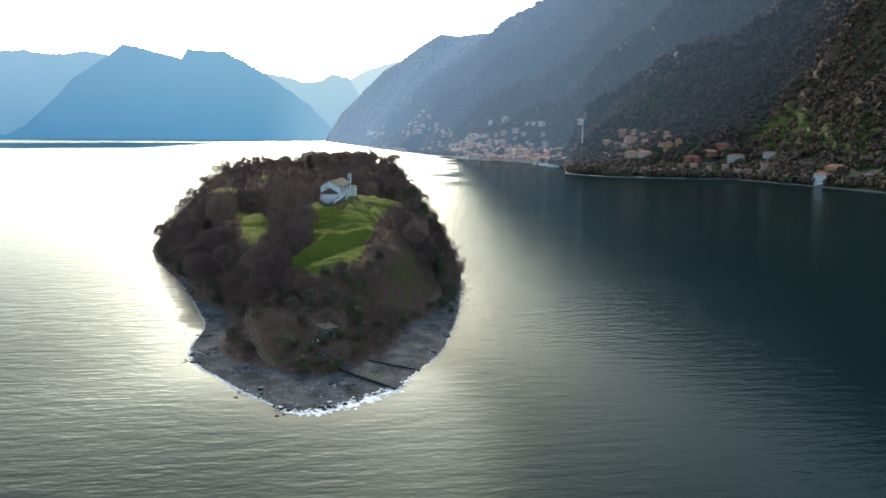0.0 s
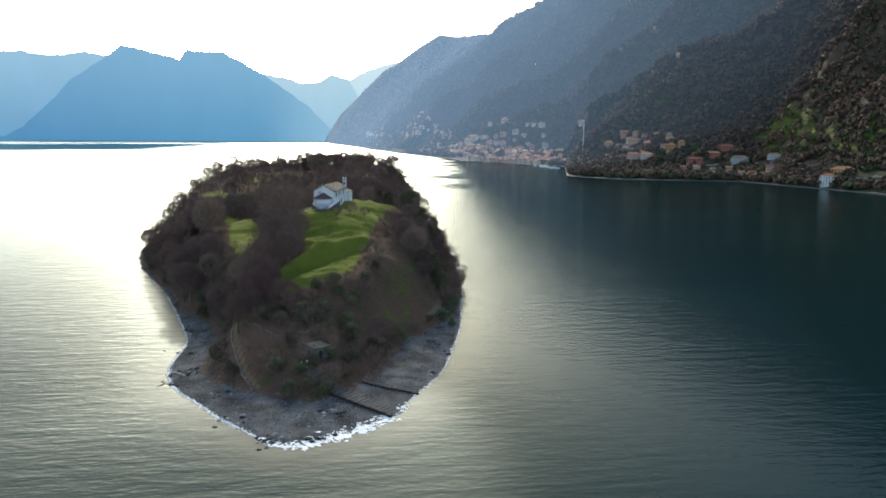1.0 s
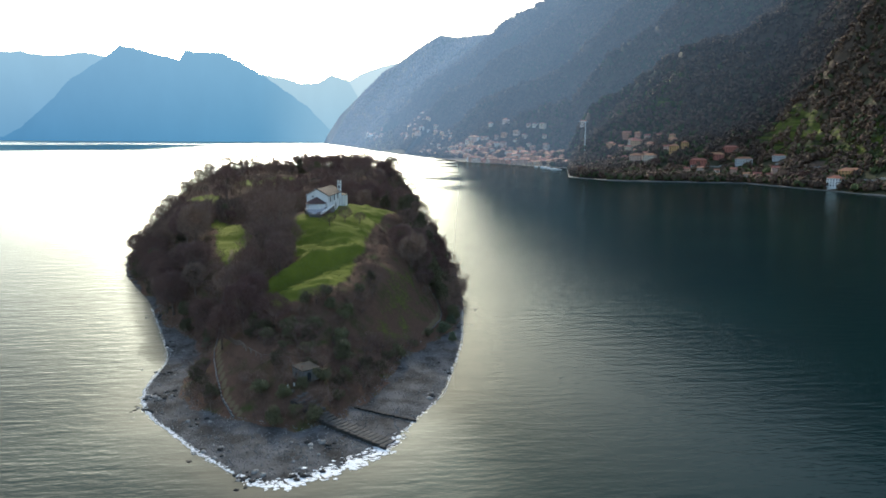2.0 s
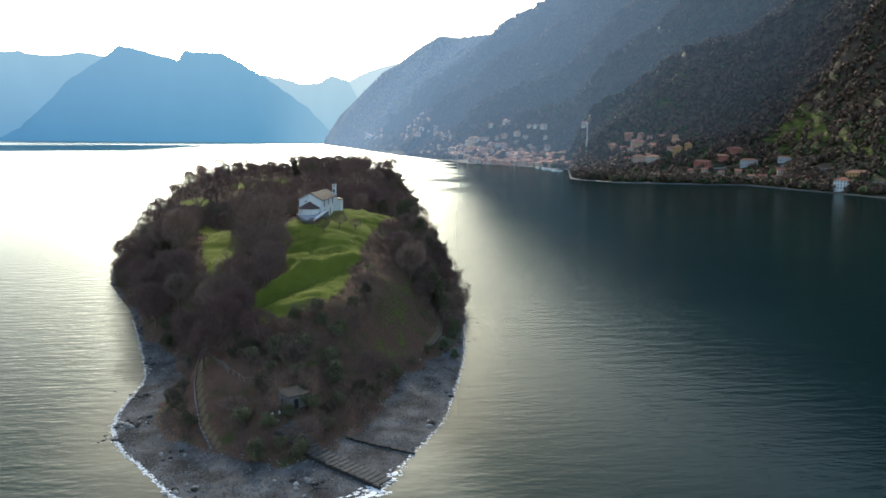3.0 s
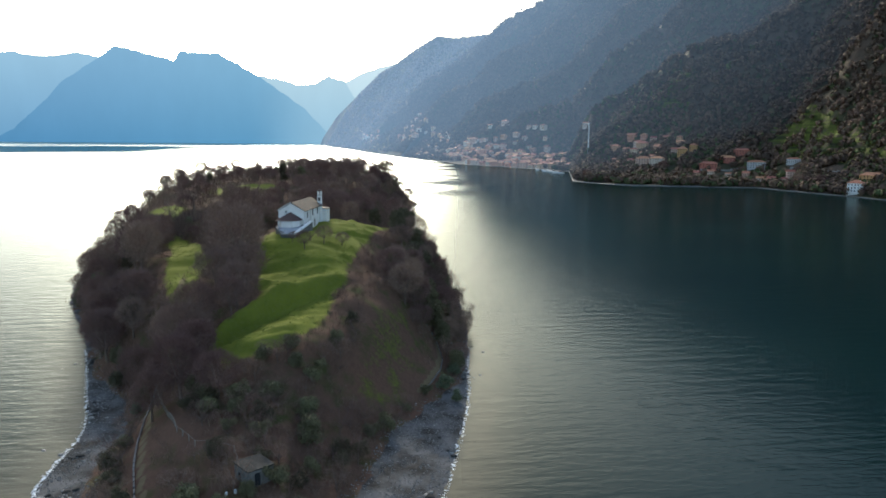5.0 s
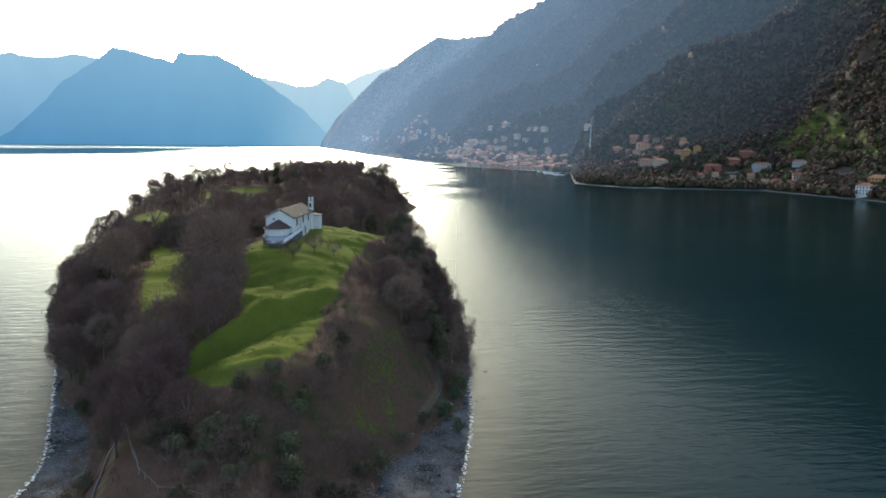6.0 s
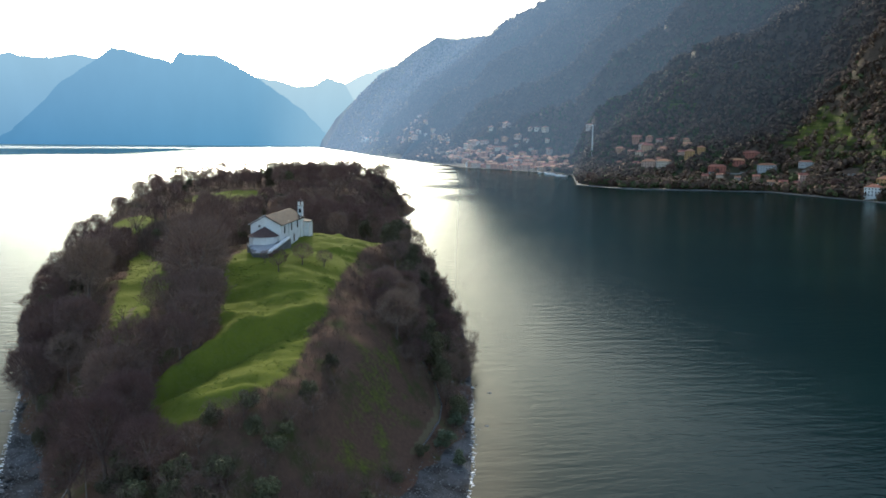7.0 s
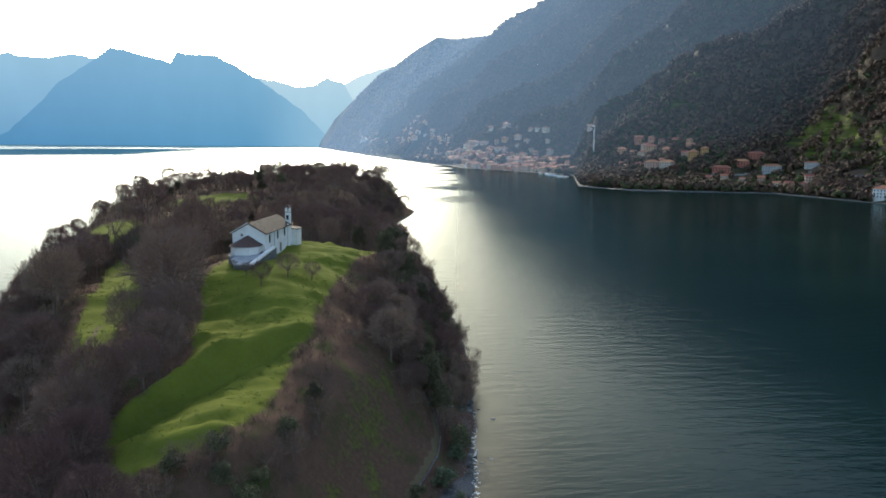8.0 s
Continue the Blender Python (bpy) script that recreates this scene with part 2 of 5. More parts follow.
GLASS_DARK = simple("dark_window_glass", (0.012, 0.014, 0.017), (0.03, 0.034, 0.04), 0.6, 0.15, 0, 0)
FOAM = simple("foam", (0.65, 0.67, 0.68), (0.85, 0.86, 0.86), 2.0, 0.9, 0.3, 0.05)
WOOD = simple("grey_wood", (0.12, 0.095, 0.07), (0.26, 0.21, 0.16), 2.0, 0.85, 0.3, 0.02)
WHITE = simple("white_paint", (0.68, 0.69, 0.70), (0.82, 0.82, 0.82), 1.0, 0.5, 0, 0)
STEEL = simple("pale_steel", (0.45, 0.46, 0.46), (0.62, 0.62, 0.60), 0.4, 0.5, 0, 0)
TERRACOTTA = simple("terracotta_tiles", (0.19, 0.085, 0.06), (0.38, 0.17, 0.11), 0.5, 0.9, 0.4, 0.1, "obj", 0.2, "object", 0.2)
WALL_RED = simple("red_render", (0.28, 0.10, 0.075), (0.38, 0.15, 0.11), 0.4, 0.9, 0.1, 0.03)
WALL_ORANGE = simple("orange_render", (0.40, 0.23, 0.10), (0.52, 0.32, 0.15), 0.4, 0.9, 0.1, 0.03)
WALL_GREY = simple("grey_render", (0.34, 0.34, 0.34), (0.48, 0.48, 0.47), 0.4, 0.9, 0.1, 0.03)


def render_wall_material():
    m, n, l, b = material("house_render", 0.9, 0.2)
    r = n.new("ShaderNodeObjectInfo").outputs["Random"]
    f = noise_node(n, l, 0.5, 5.0, 0.6)
    c = ramp(n, l, r, [(0.0, (0.50, 0.42, 0.32)), (0.25, (0.48, 0.29, 0.16)), (0.45, (0.45, 0.20, 0.13)), (0.65, (0.52, 0.46, 0.38)), (0.85, (0.47, 0.25, 0.17)), (1.0, (0.66, 0.63, 0.58))])
    c = mix(n, l, ramp(n, l, f, [(0.3, (0, 0, 0)), (0.7, (0.35, 0.35, 0.35))]), c, (0.30, 0.26, 0.22))
    l.new(c, b.inputs["Base Color"])
    return m


RENDER = render_wall_material()
# the same painted haze glow on far woods, house walls, roofs and steel
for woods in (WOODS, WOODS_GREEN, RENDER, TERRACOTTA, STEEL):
    add_haze_glow(woods.node_tree.nodes, woods.node_tree.links, woods.node_tree.nodes["Principled BSDF"], 0.9)
# far ranges: haze blues given as emission colours
FAR_FRONT = haze_glow_material("far_range_front", (0.085, 0.24, 0.44), (0.20, 0.37, 0.56), 0, 560, (0.03, 0.06, 0.05), (0.26, 0.44, 0.60))
FAR_BACK = haze_glow_material("far_range_behind", (0.14, 0.31, 0.51), (0.29, 0.47, 0.64), 0, 520, (0.02, 0.03, 0.03))
FAR_GAP = haze_glow_material("far_range_in_the_gap", (0.28, 0.46, 0.62), (0.42, 0.58, 0.70), 0, 420, (0.0, 0.0, 0.0))
FAR_LAST = haze_glow_material("farthest_range", (0.44, 0.60, 0.72), (0.58, 0.71, 0.80), 150, 500, (0.0, 0.0, 0.0))

# ---- geometry helpers ----
def mesh_of(name, verts, faces, mat, smooth=False):
    me = bpy.data.meshes.new(name)
    me.from_pydata([tuple(v) for v in verts], [], [tuple(f) for f in faces])
    me.materials.append(mat)
    if smooth:
        me.polygons.foreach_set("use_smooth", [True] * len(me.polygons))
    me.update()
    return me


def thing(name, m=None, label="", category="", group="", kind=""):
    ob = new(name)
    ob.empty_display_size = 0.5
    if m is not None:
        ob.matrix_world = m
    return tagged(ob, label, category, group, kind)


def part(name, data, parent, label="", m=None):
    """A mesh (or a bmesh with its material as a pair) as one part under a thing or a part."""
    if isinstance(data, tuple):
        bm, mat = data
        me = bpy.data.meshes.new(name)
        bm.to_mesh(me)
        bm.free()
        me.materials.append(mat)
        data = me
    ob = new(name, data)
    ob.parent = parent
    if m is not None:
        ob.matrix_basis = m
    return tagged(ob, label)


def box(sx, sy, sz, x=0, y=0, z=0, bevel=0.0, turn=0.0, top=1.0):
    """A block resting at height z, centred on x, y; top narrows its upper face."""
    bm = bmesh.new()
    bmesh.ops.create_cube(bm, size=1)
    for v in bm.verts:
        k = top if v.co.z > 0 else 1.0
        v.co = Vector((v.co.x * sx * k, v.co.y * sy * k, (v.co.z + 0.5) * sz))
    if bevel:
        bmesh.ops.bevel(bm, geom=bm.edges[:], offset=bevel, segments=1, affect="EDGES")
    bmesh.ops.transform(bm, matrix=pose(x, y, z, 0, 0, turn), verts=bm.verts)
    return bm


def prism(points, z0, z1):
    """An upright block over an outline."""
    bm = bmesh.new()
    low = [bm.verts.new((x, y, z0)) for x, y in points]
    high = [bm.verts.new((x, y, z1)) for x, y in points]
    bm.faces.new(low[::-1])
    bm.faces.new(high)
    for i in range(len(points)):
        j = (i + 1) % len(points)
        bm.faces.new((low[i], low[j], high[j], high[i]))
    bmesh.ops.recalc_face_normals(bm, faces=bm.faces)
    return bm


def frustum(verts, faces, a, b, ra, rb, sides=5):
    """A tapered limb from a to b, added to lists."""
    a, b = Vector(a), Vector(b)
    axis = (b - a).normalized()
    side = axis.orthogonal().normalized()
    other = axis.cross(side)
    base = len(verts)
    for p, r in ((a, ra), (b, rb)):
        for i in range(sides):
            w = 2 * math.pi * i / sides
            verts.append(p + (side * math.cos(w) + other * math.sin(w)) * r)
    for i in range(sides):
        j = (i + 1) % sides
        faces.append((base + i, base + j, base + sides + j, base + sides + i))


def smoothstep(a, b, x):
    k = min(1.0, max(0.0, (x - a) / (b - a)))
    return k * k * (3 - 2 * k)


def inside(p, poly):
    x, y = p
    hit = False
    j = len(poly) - 1
    for i in range(len(poly)):
        (xa, ya), (xb, yb) = poly[i], poly[j]
        if (ya > y) != (yb > y) and x < (xb - xa) * (y - ya) / (yb - ya) + xa:
            hit = not hit
        j = i
    return hit


def edge_distance(p, poly, closed=True):
    """How far a point lies from an outline or a line."""
    key = (id(poly), closed)
    if key not in SEGMENTS:
        q = np.array([c[:2] for c in poly], dtype=float)
        w = np.roll(q, -1, axis=0) - q
        if not closed:
            q, w = q[:-1], w[:-1]
        SEGMENTS[key] = q[:, 0].copy(), q[:, 1].copy(), w[:, 0].copy(), w[:, 1].copy(), (w * w).sum(axis=1) + 1e-9
    x, y, dx, dy, dd = SEGMENTS[key]
    ax, ay = p[0] - x, p[1] - y
    k = np.clip((ax * dx + ay * dy) / dd, 0.0, 1.0)
    return math.sqrt(((ax - k * dx) ** 2 + (ay - k * dy) ** 2).min())


SEGMENTS = {}


def rounded(points, steps=6):
    """A closed smooth curve through the points."""
    out, n = [], len(points)
    for i in range(n):
        p0, p1, p2, p3 = (Vector(points[(i + k - 1) % n]) for k in range(4))
        for s in range(steps):
            t = s / steps
            out.append(tuple(0.5 * (2 * p1 + (p2 - p0) * t + (2 * p0 - 5 * p1 + 4 * p2 - p3) * t * t + (3 * p1 - p0 - 3 * p2 + p3) * t ** 3)))
    return out


# ---- island ----
SHORE = [(-9, 158), (-21, 171), (-30, 184), (-36, 193), (-41, 208), (-42, 234), (-49, 258), (-64, 303), (-76, 331), (-88, 362), (-101, 415),
         (-104, 480), (-98, 560), (-84, 640), (-52, 720), (0, 780), (44, 792), (66, 760), (62, 715), (46, 650), (38, 590), (40, 520), (46, 440), (50, 370),
         (47, 315), (41, 274), (37, 246), (31, 219), (26, 200), (19, 185), (13, 173), (6, 165), (-2, 160)]
COAST = rounded(SHORE, 5)
MEADOW = [(-13, 227), (-6, 229), (-1, 233), (3, 240), (6, 252), (7, 264), (10, 274), (10, 283), (13, 299), (16, 315), (21, 331), (25, 348), (8, 352), (-6, 330),
          (-13, 318), (-13, 300), (-14, 291), (-12, 276), (-10, 261), (-12, 252), (-18, 247), (-19, 243)]
LEFT_MEADOW = [(-31, 268), (-28, 279), (-29, 290), (-29, 305), (-33, 316), (-42, 352), (-51, 368), (-55, 360), (-47, 335), (-43, 319), (-41, 303), (-39, 292), (-35, 276)]
KNOLL_MEADOW = [(-72, 396), (-69, 380), (-60, 374), (-57, 390), (-56, 410), (-64, 424), (-72, 412)]
FAR_MEADOW = [(-58, 444), (-40, 446), (-26, 462), (-24, 486), (-40, 492), (-56, 474)]
SLOPE_MEADOW = [(14, 260), (19, 271), (25, 271), (28, 263), (27, 250), (22, 238), (13, 228), (8, 228), (11, 240), (14, 250)]
MEADOWS = [(MEADOW, 1.0), (LEFT_MEADOW, 1.0), (KNOLL_MEADOW, 1.0), (FAR_MEADOW, 1.0), (SLOPE_MEADOW, 0.38)]
LEFT_PATH = [(-33, 288), (-32, 278), (-30.5, 262), (-29.5, 245), (-28.5, 232), (-26.5, 220), (-23.5, 206), (-20.5, 195), (-17, 188)]
RIGHT_PATH = [(30, 284), (32.5, 275), (33, 268), (31.5, 260), (29, 253), (26, 246)]
# heights of the hill: x, y, height, reach
HILL = [(-6, 190, 4.5, 14), (8, 206, 7.0, 16), (-8, 212, 11.0, 14), (-24, 214, 9.5, 13), (-29, 250, 13.0, 16), (-4, 236, 20.5, 13), (-2, 264, 22.0, 15), (8, 268, 20.8, 14),
        (4, 280, 26.0, 13), (-6, 300, 32.0, 9), (-4, 294, 30.5, 8), (-11, 300, 31.8, 6), (-6, 316, 31.0, 12), (8, 304, 31.2, 12), (2, 332, 33.0, 10), (18, 334, 32.4, 14), (25, 345, 31.0, 10), (26, 248, 8.0, 14), (30, 300, 14.0, 16), (34, 345, 17.0, 18),
        (-20, 284, 23.0, 14), (-32, 288, 19.5, 14), (-42, 330, 21.5, 18), (-22, 330, 27.5, 20), (-58, 350, 17.0, 20), (-62, 402, 24.0, 22), (-48, 412, 30.0, 18), (-42, 452, 31.5, 30),
        (-10, 400, 28.0, 40), (20, 430, 21.0, 30), (-30, 560, 34.0, 60), (0, 640, 33.0, 60), (20, 720, 26.0, 50)]


def beach_width(x, y):
    if y > 300:
        return 1.5
    tip = 19.0 * smoothstep(205, 172, y)
    west = 8.0 * smoothstep(285, 240, y) if x < -10 else 0.0
    east = 13.0 * smoothstep(268, 225, y) if x > 0 else 0.0
    return max(1.5, tip, west, east)


def land_height(x, y):
    p = (x, y)
    d = edge_distance(p, COAST)
    if not inside(p, COAST):
        return -0.12 * d - 0.05
    b = beach_width(x, y)
    beach = 0.02 + 0.075 * min(d, b + 6)
    total = high = 0.0
    for hx, hy, hz, r in HILL:
        w = math.exp(-((x - hx) ** 2 + (y - hy) ** 2) / (2 * (r * 0.8) ** 2)) + 1e-6 / (1 + (x - hx) ** 2 + (y - hy) ** 2)
        total += w
        high += w * hz
    hill = high / total
    up = smoothstep(b - 1.0, b + 20.0 + 6.0 * smoothstep(340, 420, y), d)
    z = beach + up * max(0.0, hill - beach)
    rough = 0.35 + 0.5 * up
    z += rough * noise.noise((x * 0.09, y * 0.09, 3.0)) * min(1.0, d / 6)
    z += 0.5 * up * noise.noise((x * 0.11, y * 0.19, 8.0))
    # the bank across the meadow, and the hollow below it
    s = y - (263 + 1.1 * x)
    if abs(s) < 30 and -24 < x < 24:
        fade = smoothstep(24, 14, -x) * smoothstep(13, 5, x) * up
        z += fade * (4.6 + 2.4 * smoothstep(8, -8, x)) * (smoothstep(-3, 3, s) - smoothstep(-14, 14, s))
        z -= fade * 1.3 * math.exp(-((s + 10) / 6.0) ** 2)
    if inside(p, MEADOW):
        z += 0.9 * up * max(0.0, noise.noise((x * 0.09 + 2, (y - 0.4 * x) * 0.33, 14.0)))
        near_church = smoothstep(292, 284, y) if -16 < x < 9 else 1.0
        z += 0.25 * noise.noise((x * 0.16 + 4, y * 0.34, 1.0)) + 0.10 * noise.noise((x * 0.5, y * 0.5, 6.0))
        z += near_church * 1.9 * max(0.0, noise.noise((x * 0.22 + 9, y * 0.30, 6.0)) - 0.16)
    return z


def zones(x, y):
    grass = 0.0
    for poly, amount in MEADOWS:
        e = edge_distance((x, y), poly)
        k = 0.5 + 0.5 * (1 if inside((x, y), poly) else -1) * min(1.0, e / 2.5)
        grass = max(grass, k * amount)
    # less grass and more litter in a wavy band below the bank
    s = y - (263 + 1.1 * x)
    if inside((x, y), MEADOW):
        wob = 3.0 * noise.noise((x * 0.2, y * 0.2, 12.0))
        grass -= 0.22 * smoothstep(-15, -10, s + wob) * smoothstep(0, -4, s + wob) * smoothstep(9, 2, x)
    d = edge_distance((x, y), COAST) if inside((x, y), COAST) else 0.0
    b = beach_width(x, y) + 2.5 * noise.noise((x * 0.15, y * 0.15, 5.0))
    gravel = smoothstep(b + 1.5, b - 1.5, d)
    walkway = max(smoothstep(0.8, 0.2, edge_distance((x, y), q, False)) for q in (LEFT_PATH, RIGHT_PATH))
    return grass, gravel, walkway


def build_island():
    verts, faces, colours, index = [], [], [], {}

    def row_grid(x0, x1, y0, y1, step):
        nx, ny = round((x1 - x0) / step), round((y1 - y0) / step)
        base = len(verts)
        for j in range(ny + 1):
            for i in range(nx + 1):
                x, y = x0 + i * step, y0 + j * step
                verts.append((x, y, land_height(x, y)))
                colours.append((*zones(x, y), 1.0))
        for j in range(ny):
            for i in range(nx):
                a = base + j * (nx + 1) + i
                q = (a, a + 1, a + nx + 2, a + nx + 1)
                if max(verts[k][2] for k in q) > -1.2:
                    faces.append(q)

    row_grid(-110, 62, 148, 348, 1.0)
    row_grid(-116, 80, 348, 804, 4.0)
    me = mesh_of("ground", verts, faces, GROUND, True)
    col = me.color_attributes.new("zone", "FLOAT_COLOR", "POINT")
    col.data.foreach_set("color", np.array(colours, dtype=np.float32).ravel())
    return tagged(new("ground", me), "hilly island ground with meadows, leaf litter and gravel shore", "island", kind="structure")


island = build_island()


# ---- lake ----
def build_lake():
    """One level sheet; finer round the island, where it thins over the gravel."""
    xs = [-7000] + list(range(-90, 67, 3)) + [7000]
    ys = [-3000] + list(range(132, 340, 3)) + [4990]
    verts = [(x, y, 0.0) for y in ys for x in xs]
    w = len(xs)
    faces = [(r * w + c, r * w + c + 1, r * w + w + c + 1, r * w + w + c) for r in range(len(ys) - 1) for c in range(w - 1)]
    me = mesh_of("water", verts, faces, WATER)
    col = me.color_attributes.new("shallow", "FLOAT_COLOR", "POINT")
    depth = []
    for x, y, z in verts:
        near = -80 < x < 60 and 136 < y < 332
        k = smoothstep(16.0, 0.5, edge_distance((x, y), COAST)) * (1 if inside((x, y), COAST) else smoothstep(330, 270, y)) if near else 0.0
        depth.extend((k, k, k, 1.0))
    col.data.foreach_set("color", np.array(depth, dtype=np.float32))
    return tagged(new("water", me), "rippled dark teal lake water reflecting sky and slopes", "lake", kind="structure")


lake = build_lake()


# ---- mountain flanks ----
def loft(name, stations, across, along, mat, label, seed, rough, powers, kind="structure", beyond=1.15):
    """A flank between a shoreline and a crest. stations: shore x, y, then crest x, y, height; powers: profile of each."""
    n = len(stations)
    verts, faces, colours = [], [], []
    for i in range(along + 1):
        u = i / along * (n - 1)
        k = min(n - 2, int(u))
        f = u - k
        s = Vector(stations[k]).lerp(Vector(stations[k + 1]), f)
        pw = powers[k] * (1 - f) + powers[k + 1] * f
        for j in range(across + 1):
            v = (j / across) ** 1.5 * beyond
            x, y = s[0] + (s[2] - s[0]) * v, s[1] + (s[3] - s[1]) * v
            z = s[4] * (v ** pw if v < 1 else 1 - (v - 1) * 0.8)
            w = 2.0 * v * max(0.0, 1.0 - v) * smoothstep(0.08, 0.4, v)
            q = (x * 0.0024 + y * 0.0040 + seed, (x - y) * 0.0008, seed)
            ridge = 1 - 2 * abs(noise.noise(q)) + 0.25 * (1 - 2 * abs(noise.noise((q[0] * 2.7, q[1] * 3.0, seed + 5))))
            z += rough * w * (ridge - 0.35) + rough * 0.26 * w * noise.noise((x * 0.013, y * 0.013, seed)) + rough * 0.07 * min(1, v * 6) * noise.noise((x * 0.05, y * 0.05, seed))
            verts.append((x, y, z if j else -2.0))
            colours.append((0.0, 0.0, 0.0, 1.0))
    for i in range(along):
        for j in range(across):
            a = i * (across + 1) + j
            faces.append((a, a + across + 1, a + across + 2, a + 1))
    me = mesh_of(name, verts, faces, mat, True)
    col = me.color_attributes.new("zone", "FLOAT_COLOR", "POINT")
    for i, (x, y, z) in enumerate(verts):
        g = 0.0
        for cx, cy, rx, ry, amount in GREENS:
            g = max(g, amount * smoothstep(1.25, 0.75, math.hypot((x - cx) / rx, (y - cy) / ry)))
        colours[i] = (g, 0, 0, 1)
    col.data.foreach_set("color", np.array(colours, dtype=np.float32).ravel())
    return tagged(new(name, me), label, "mountain", kind=kind)


GREENS = [(582, 1010, 28, 90, 0.72), (580, 880, 26, 80, 0.72), (500, 1110, 22, 40, 0.6), (520, 1290, 40, 60, 0.55)]
NEAR_FLANK = [(640, 100, 1180, 250, 460), (575, 480, 1030, 800, 500), (522, 800, 930, 1200, 535), (487, 945, 940, 1500, 560), (345, 985, 862, 1800, 560),
              (300, 1068, 741, 2200, 540), (372, 1340, 650, 2330, 510), (292, 1520, 588, 2400, 461), (238, 1600, 545, 2470, 442), (189, 1903, 499, 2550, 423), (145, 2110, 454, 2600, 384),
              (135, 2350, 389, 2650, 325), (120, 2550, 301, 2700, 264), (100, 2660, 187, 2700, 131), (85, 2720, 95, 2725, 4)]
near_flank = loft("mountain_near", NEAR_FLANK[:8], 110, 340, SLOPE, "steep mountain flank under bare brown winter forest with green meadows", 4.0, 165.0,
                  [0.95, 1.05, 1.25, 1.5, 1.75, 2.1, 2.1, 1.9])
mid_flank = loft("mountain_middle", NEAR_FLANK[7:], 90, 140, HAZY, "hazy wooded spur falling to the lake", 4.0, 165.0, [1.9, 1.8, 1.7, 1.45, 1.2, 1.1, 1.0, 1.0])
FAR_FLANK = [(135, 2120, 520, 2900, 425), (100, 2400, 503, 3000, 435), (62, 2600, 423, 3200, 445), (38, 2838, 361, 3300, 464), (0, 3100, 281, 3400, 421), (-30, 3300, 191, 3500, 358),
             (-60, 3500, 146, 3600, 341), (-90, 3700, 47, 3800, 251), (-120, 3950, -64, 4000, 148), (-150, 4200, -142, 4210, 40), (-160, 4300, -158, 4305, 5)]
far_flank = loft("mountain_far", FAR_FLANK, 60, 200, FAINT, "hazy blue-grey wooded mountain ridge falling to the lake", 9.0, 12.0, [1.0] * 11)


# ---- far ranges ----
def far_range(name, crest, mat, label, foot):
    """A distant range: a crest line and the face below it."""
    verts, faces = [], []
    cols = 260
    for i in range(cols + 1):
        u = i / cols * (len(crest) - 1)
        k = min(len(crest) - 2, int(u))
        a, b = Vector(crest[k]), Vector(crest[k + 1])
        c = a.lerp(b, u - k)
        c.z += 7 * noise.noise((c.x * 0.02, 2.0, foot)) + 4 * noise.noise((c.x * 0.06, 7.0, foot))
        for j in range(9):
            v = j / 8
            verts.append((c.x + 12 * noise.noise((c.x * 0.01, v * 4, 1.0)), foot + (c.y - foot) * v, -3 + (c.z + 3) * v))
    for i in range(cols):
        for j in range(8):
            a = i * 9 + j
            faces.append((a, a + 9, a + 10, a + 1))
    return tagged(new(name, mesh_of(name, verts, faces, mat, True)), label, "mountain", kind="structure")


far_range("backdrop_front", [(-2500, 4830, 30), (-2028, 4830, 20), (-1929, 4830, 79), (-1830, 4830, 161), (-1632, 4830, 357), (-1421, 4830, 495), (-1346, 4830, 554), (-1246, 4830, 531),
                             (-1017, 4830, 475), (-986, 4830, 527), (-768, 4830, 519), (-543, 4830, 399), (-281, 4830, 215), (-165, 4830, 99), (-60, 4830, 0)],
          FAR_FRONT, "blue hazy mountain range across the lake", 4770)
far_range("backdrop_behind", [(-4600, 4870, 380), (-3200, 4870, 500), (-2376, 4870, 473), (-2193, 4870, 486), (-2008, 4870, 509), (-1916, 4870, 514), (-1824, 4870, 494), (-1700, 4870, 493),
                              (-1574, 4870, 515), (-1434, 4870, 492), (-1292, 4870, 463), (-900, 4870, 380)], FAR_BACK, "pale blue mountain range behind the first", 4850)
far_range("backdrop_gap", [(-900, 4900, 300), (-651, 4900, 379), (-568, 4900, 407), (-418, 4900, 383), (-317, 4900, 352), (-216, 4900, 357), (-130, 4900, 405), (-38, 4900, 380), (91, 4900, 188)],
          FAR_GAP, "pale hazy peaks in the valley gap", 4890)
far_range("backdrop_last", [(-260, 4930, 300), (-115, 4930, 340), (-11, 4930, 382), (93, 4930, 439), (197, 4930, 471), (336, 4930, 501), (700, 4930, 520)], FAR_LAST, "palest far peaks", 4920)

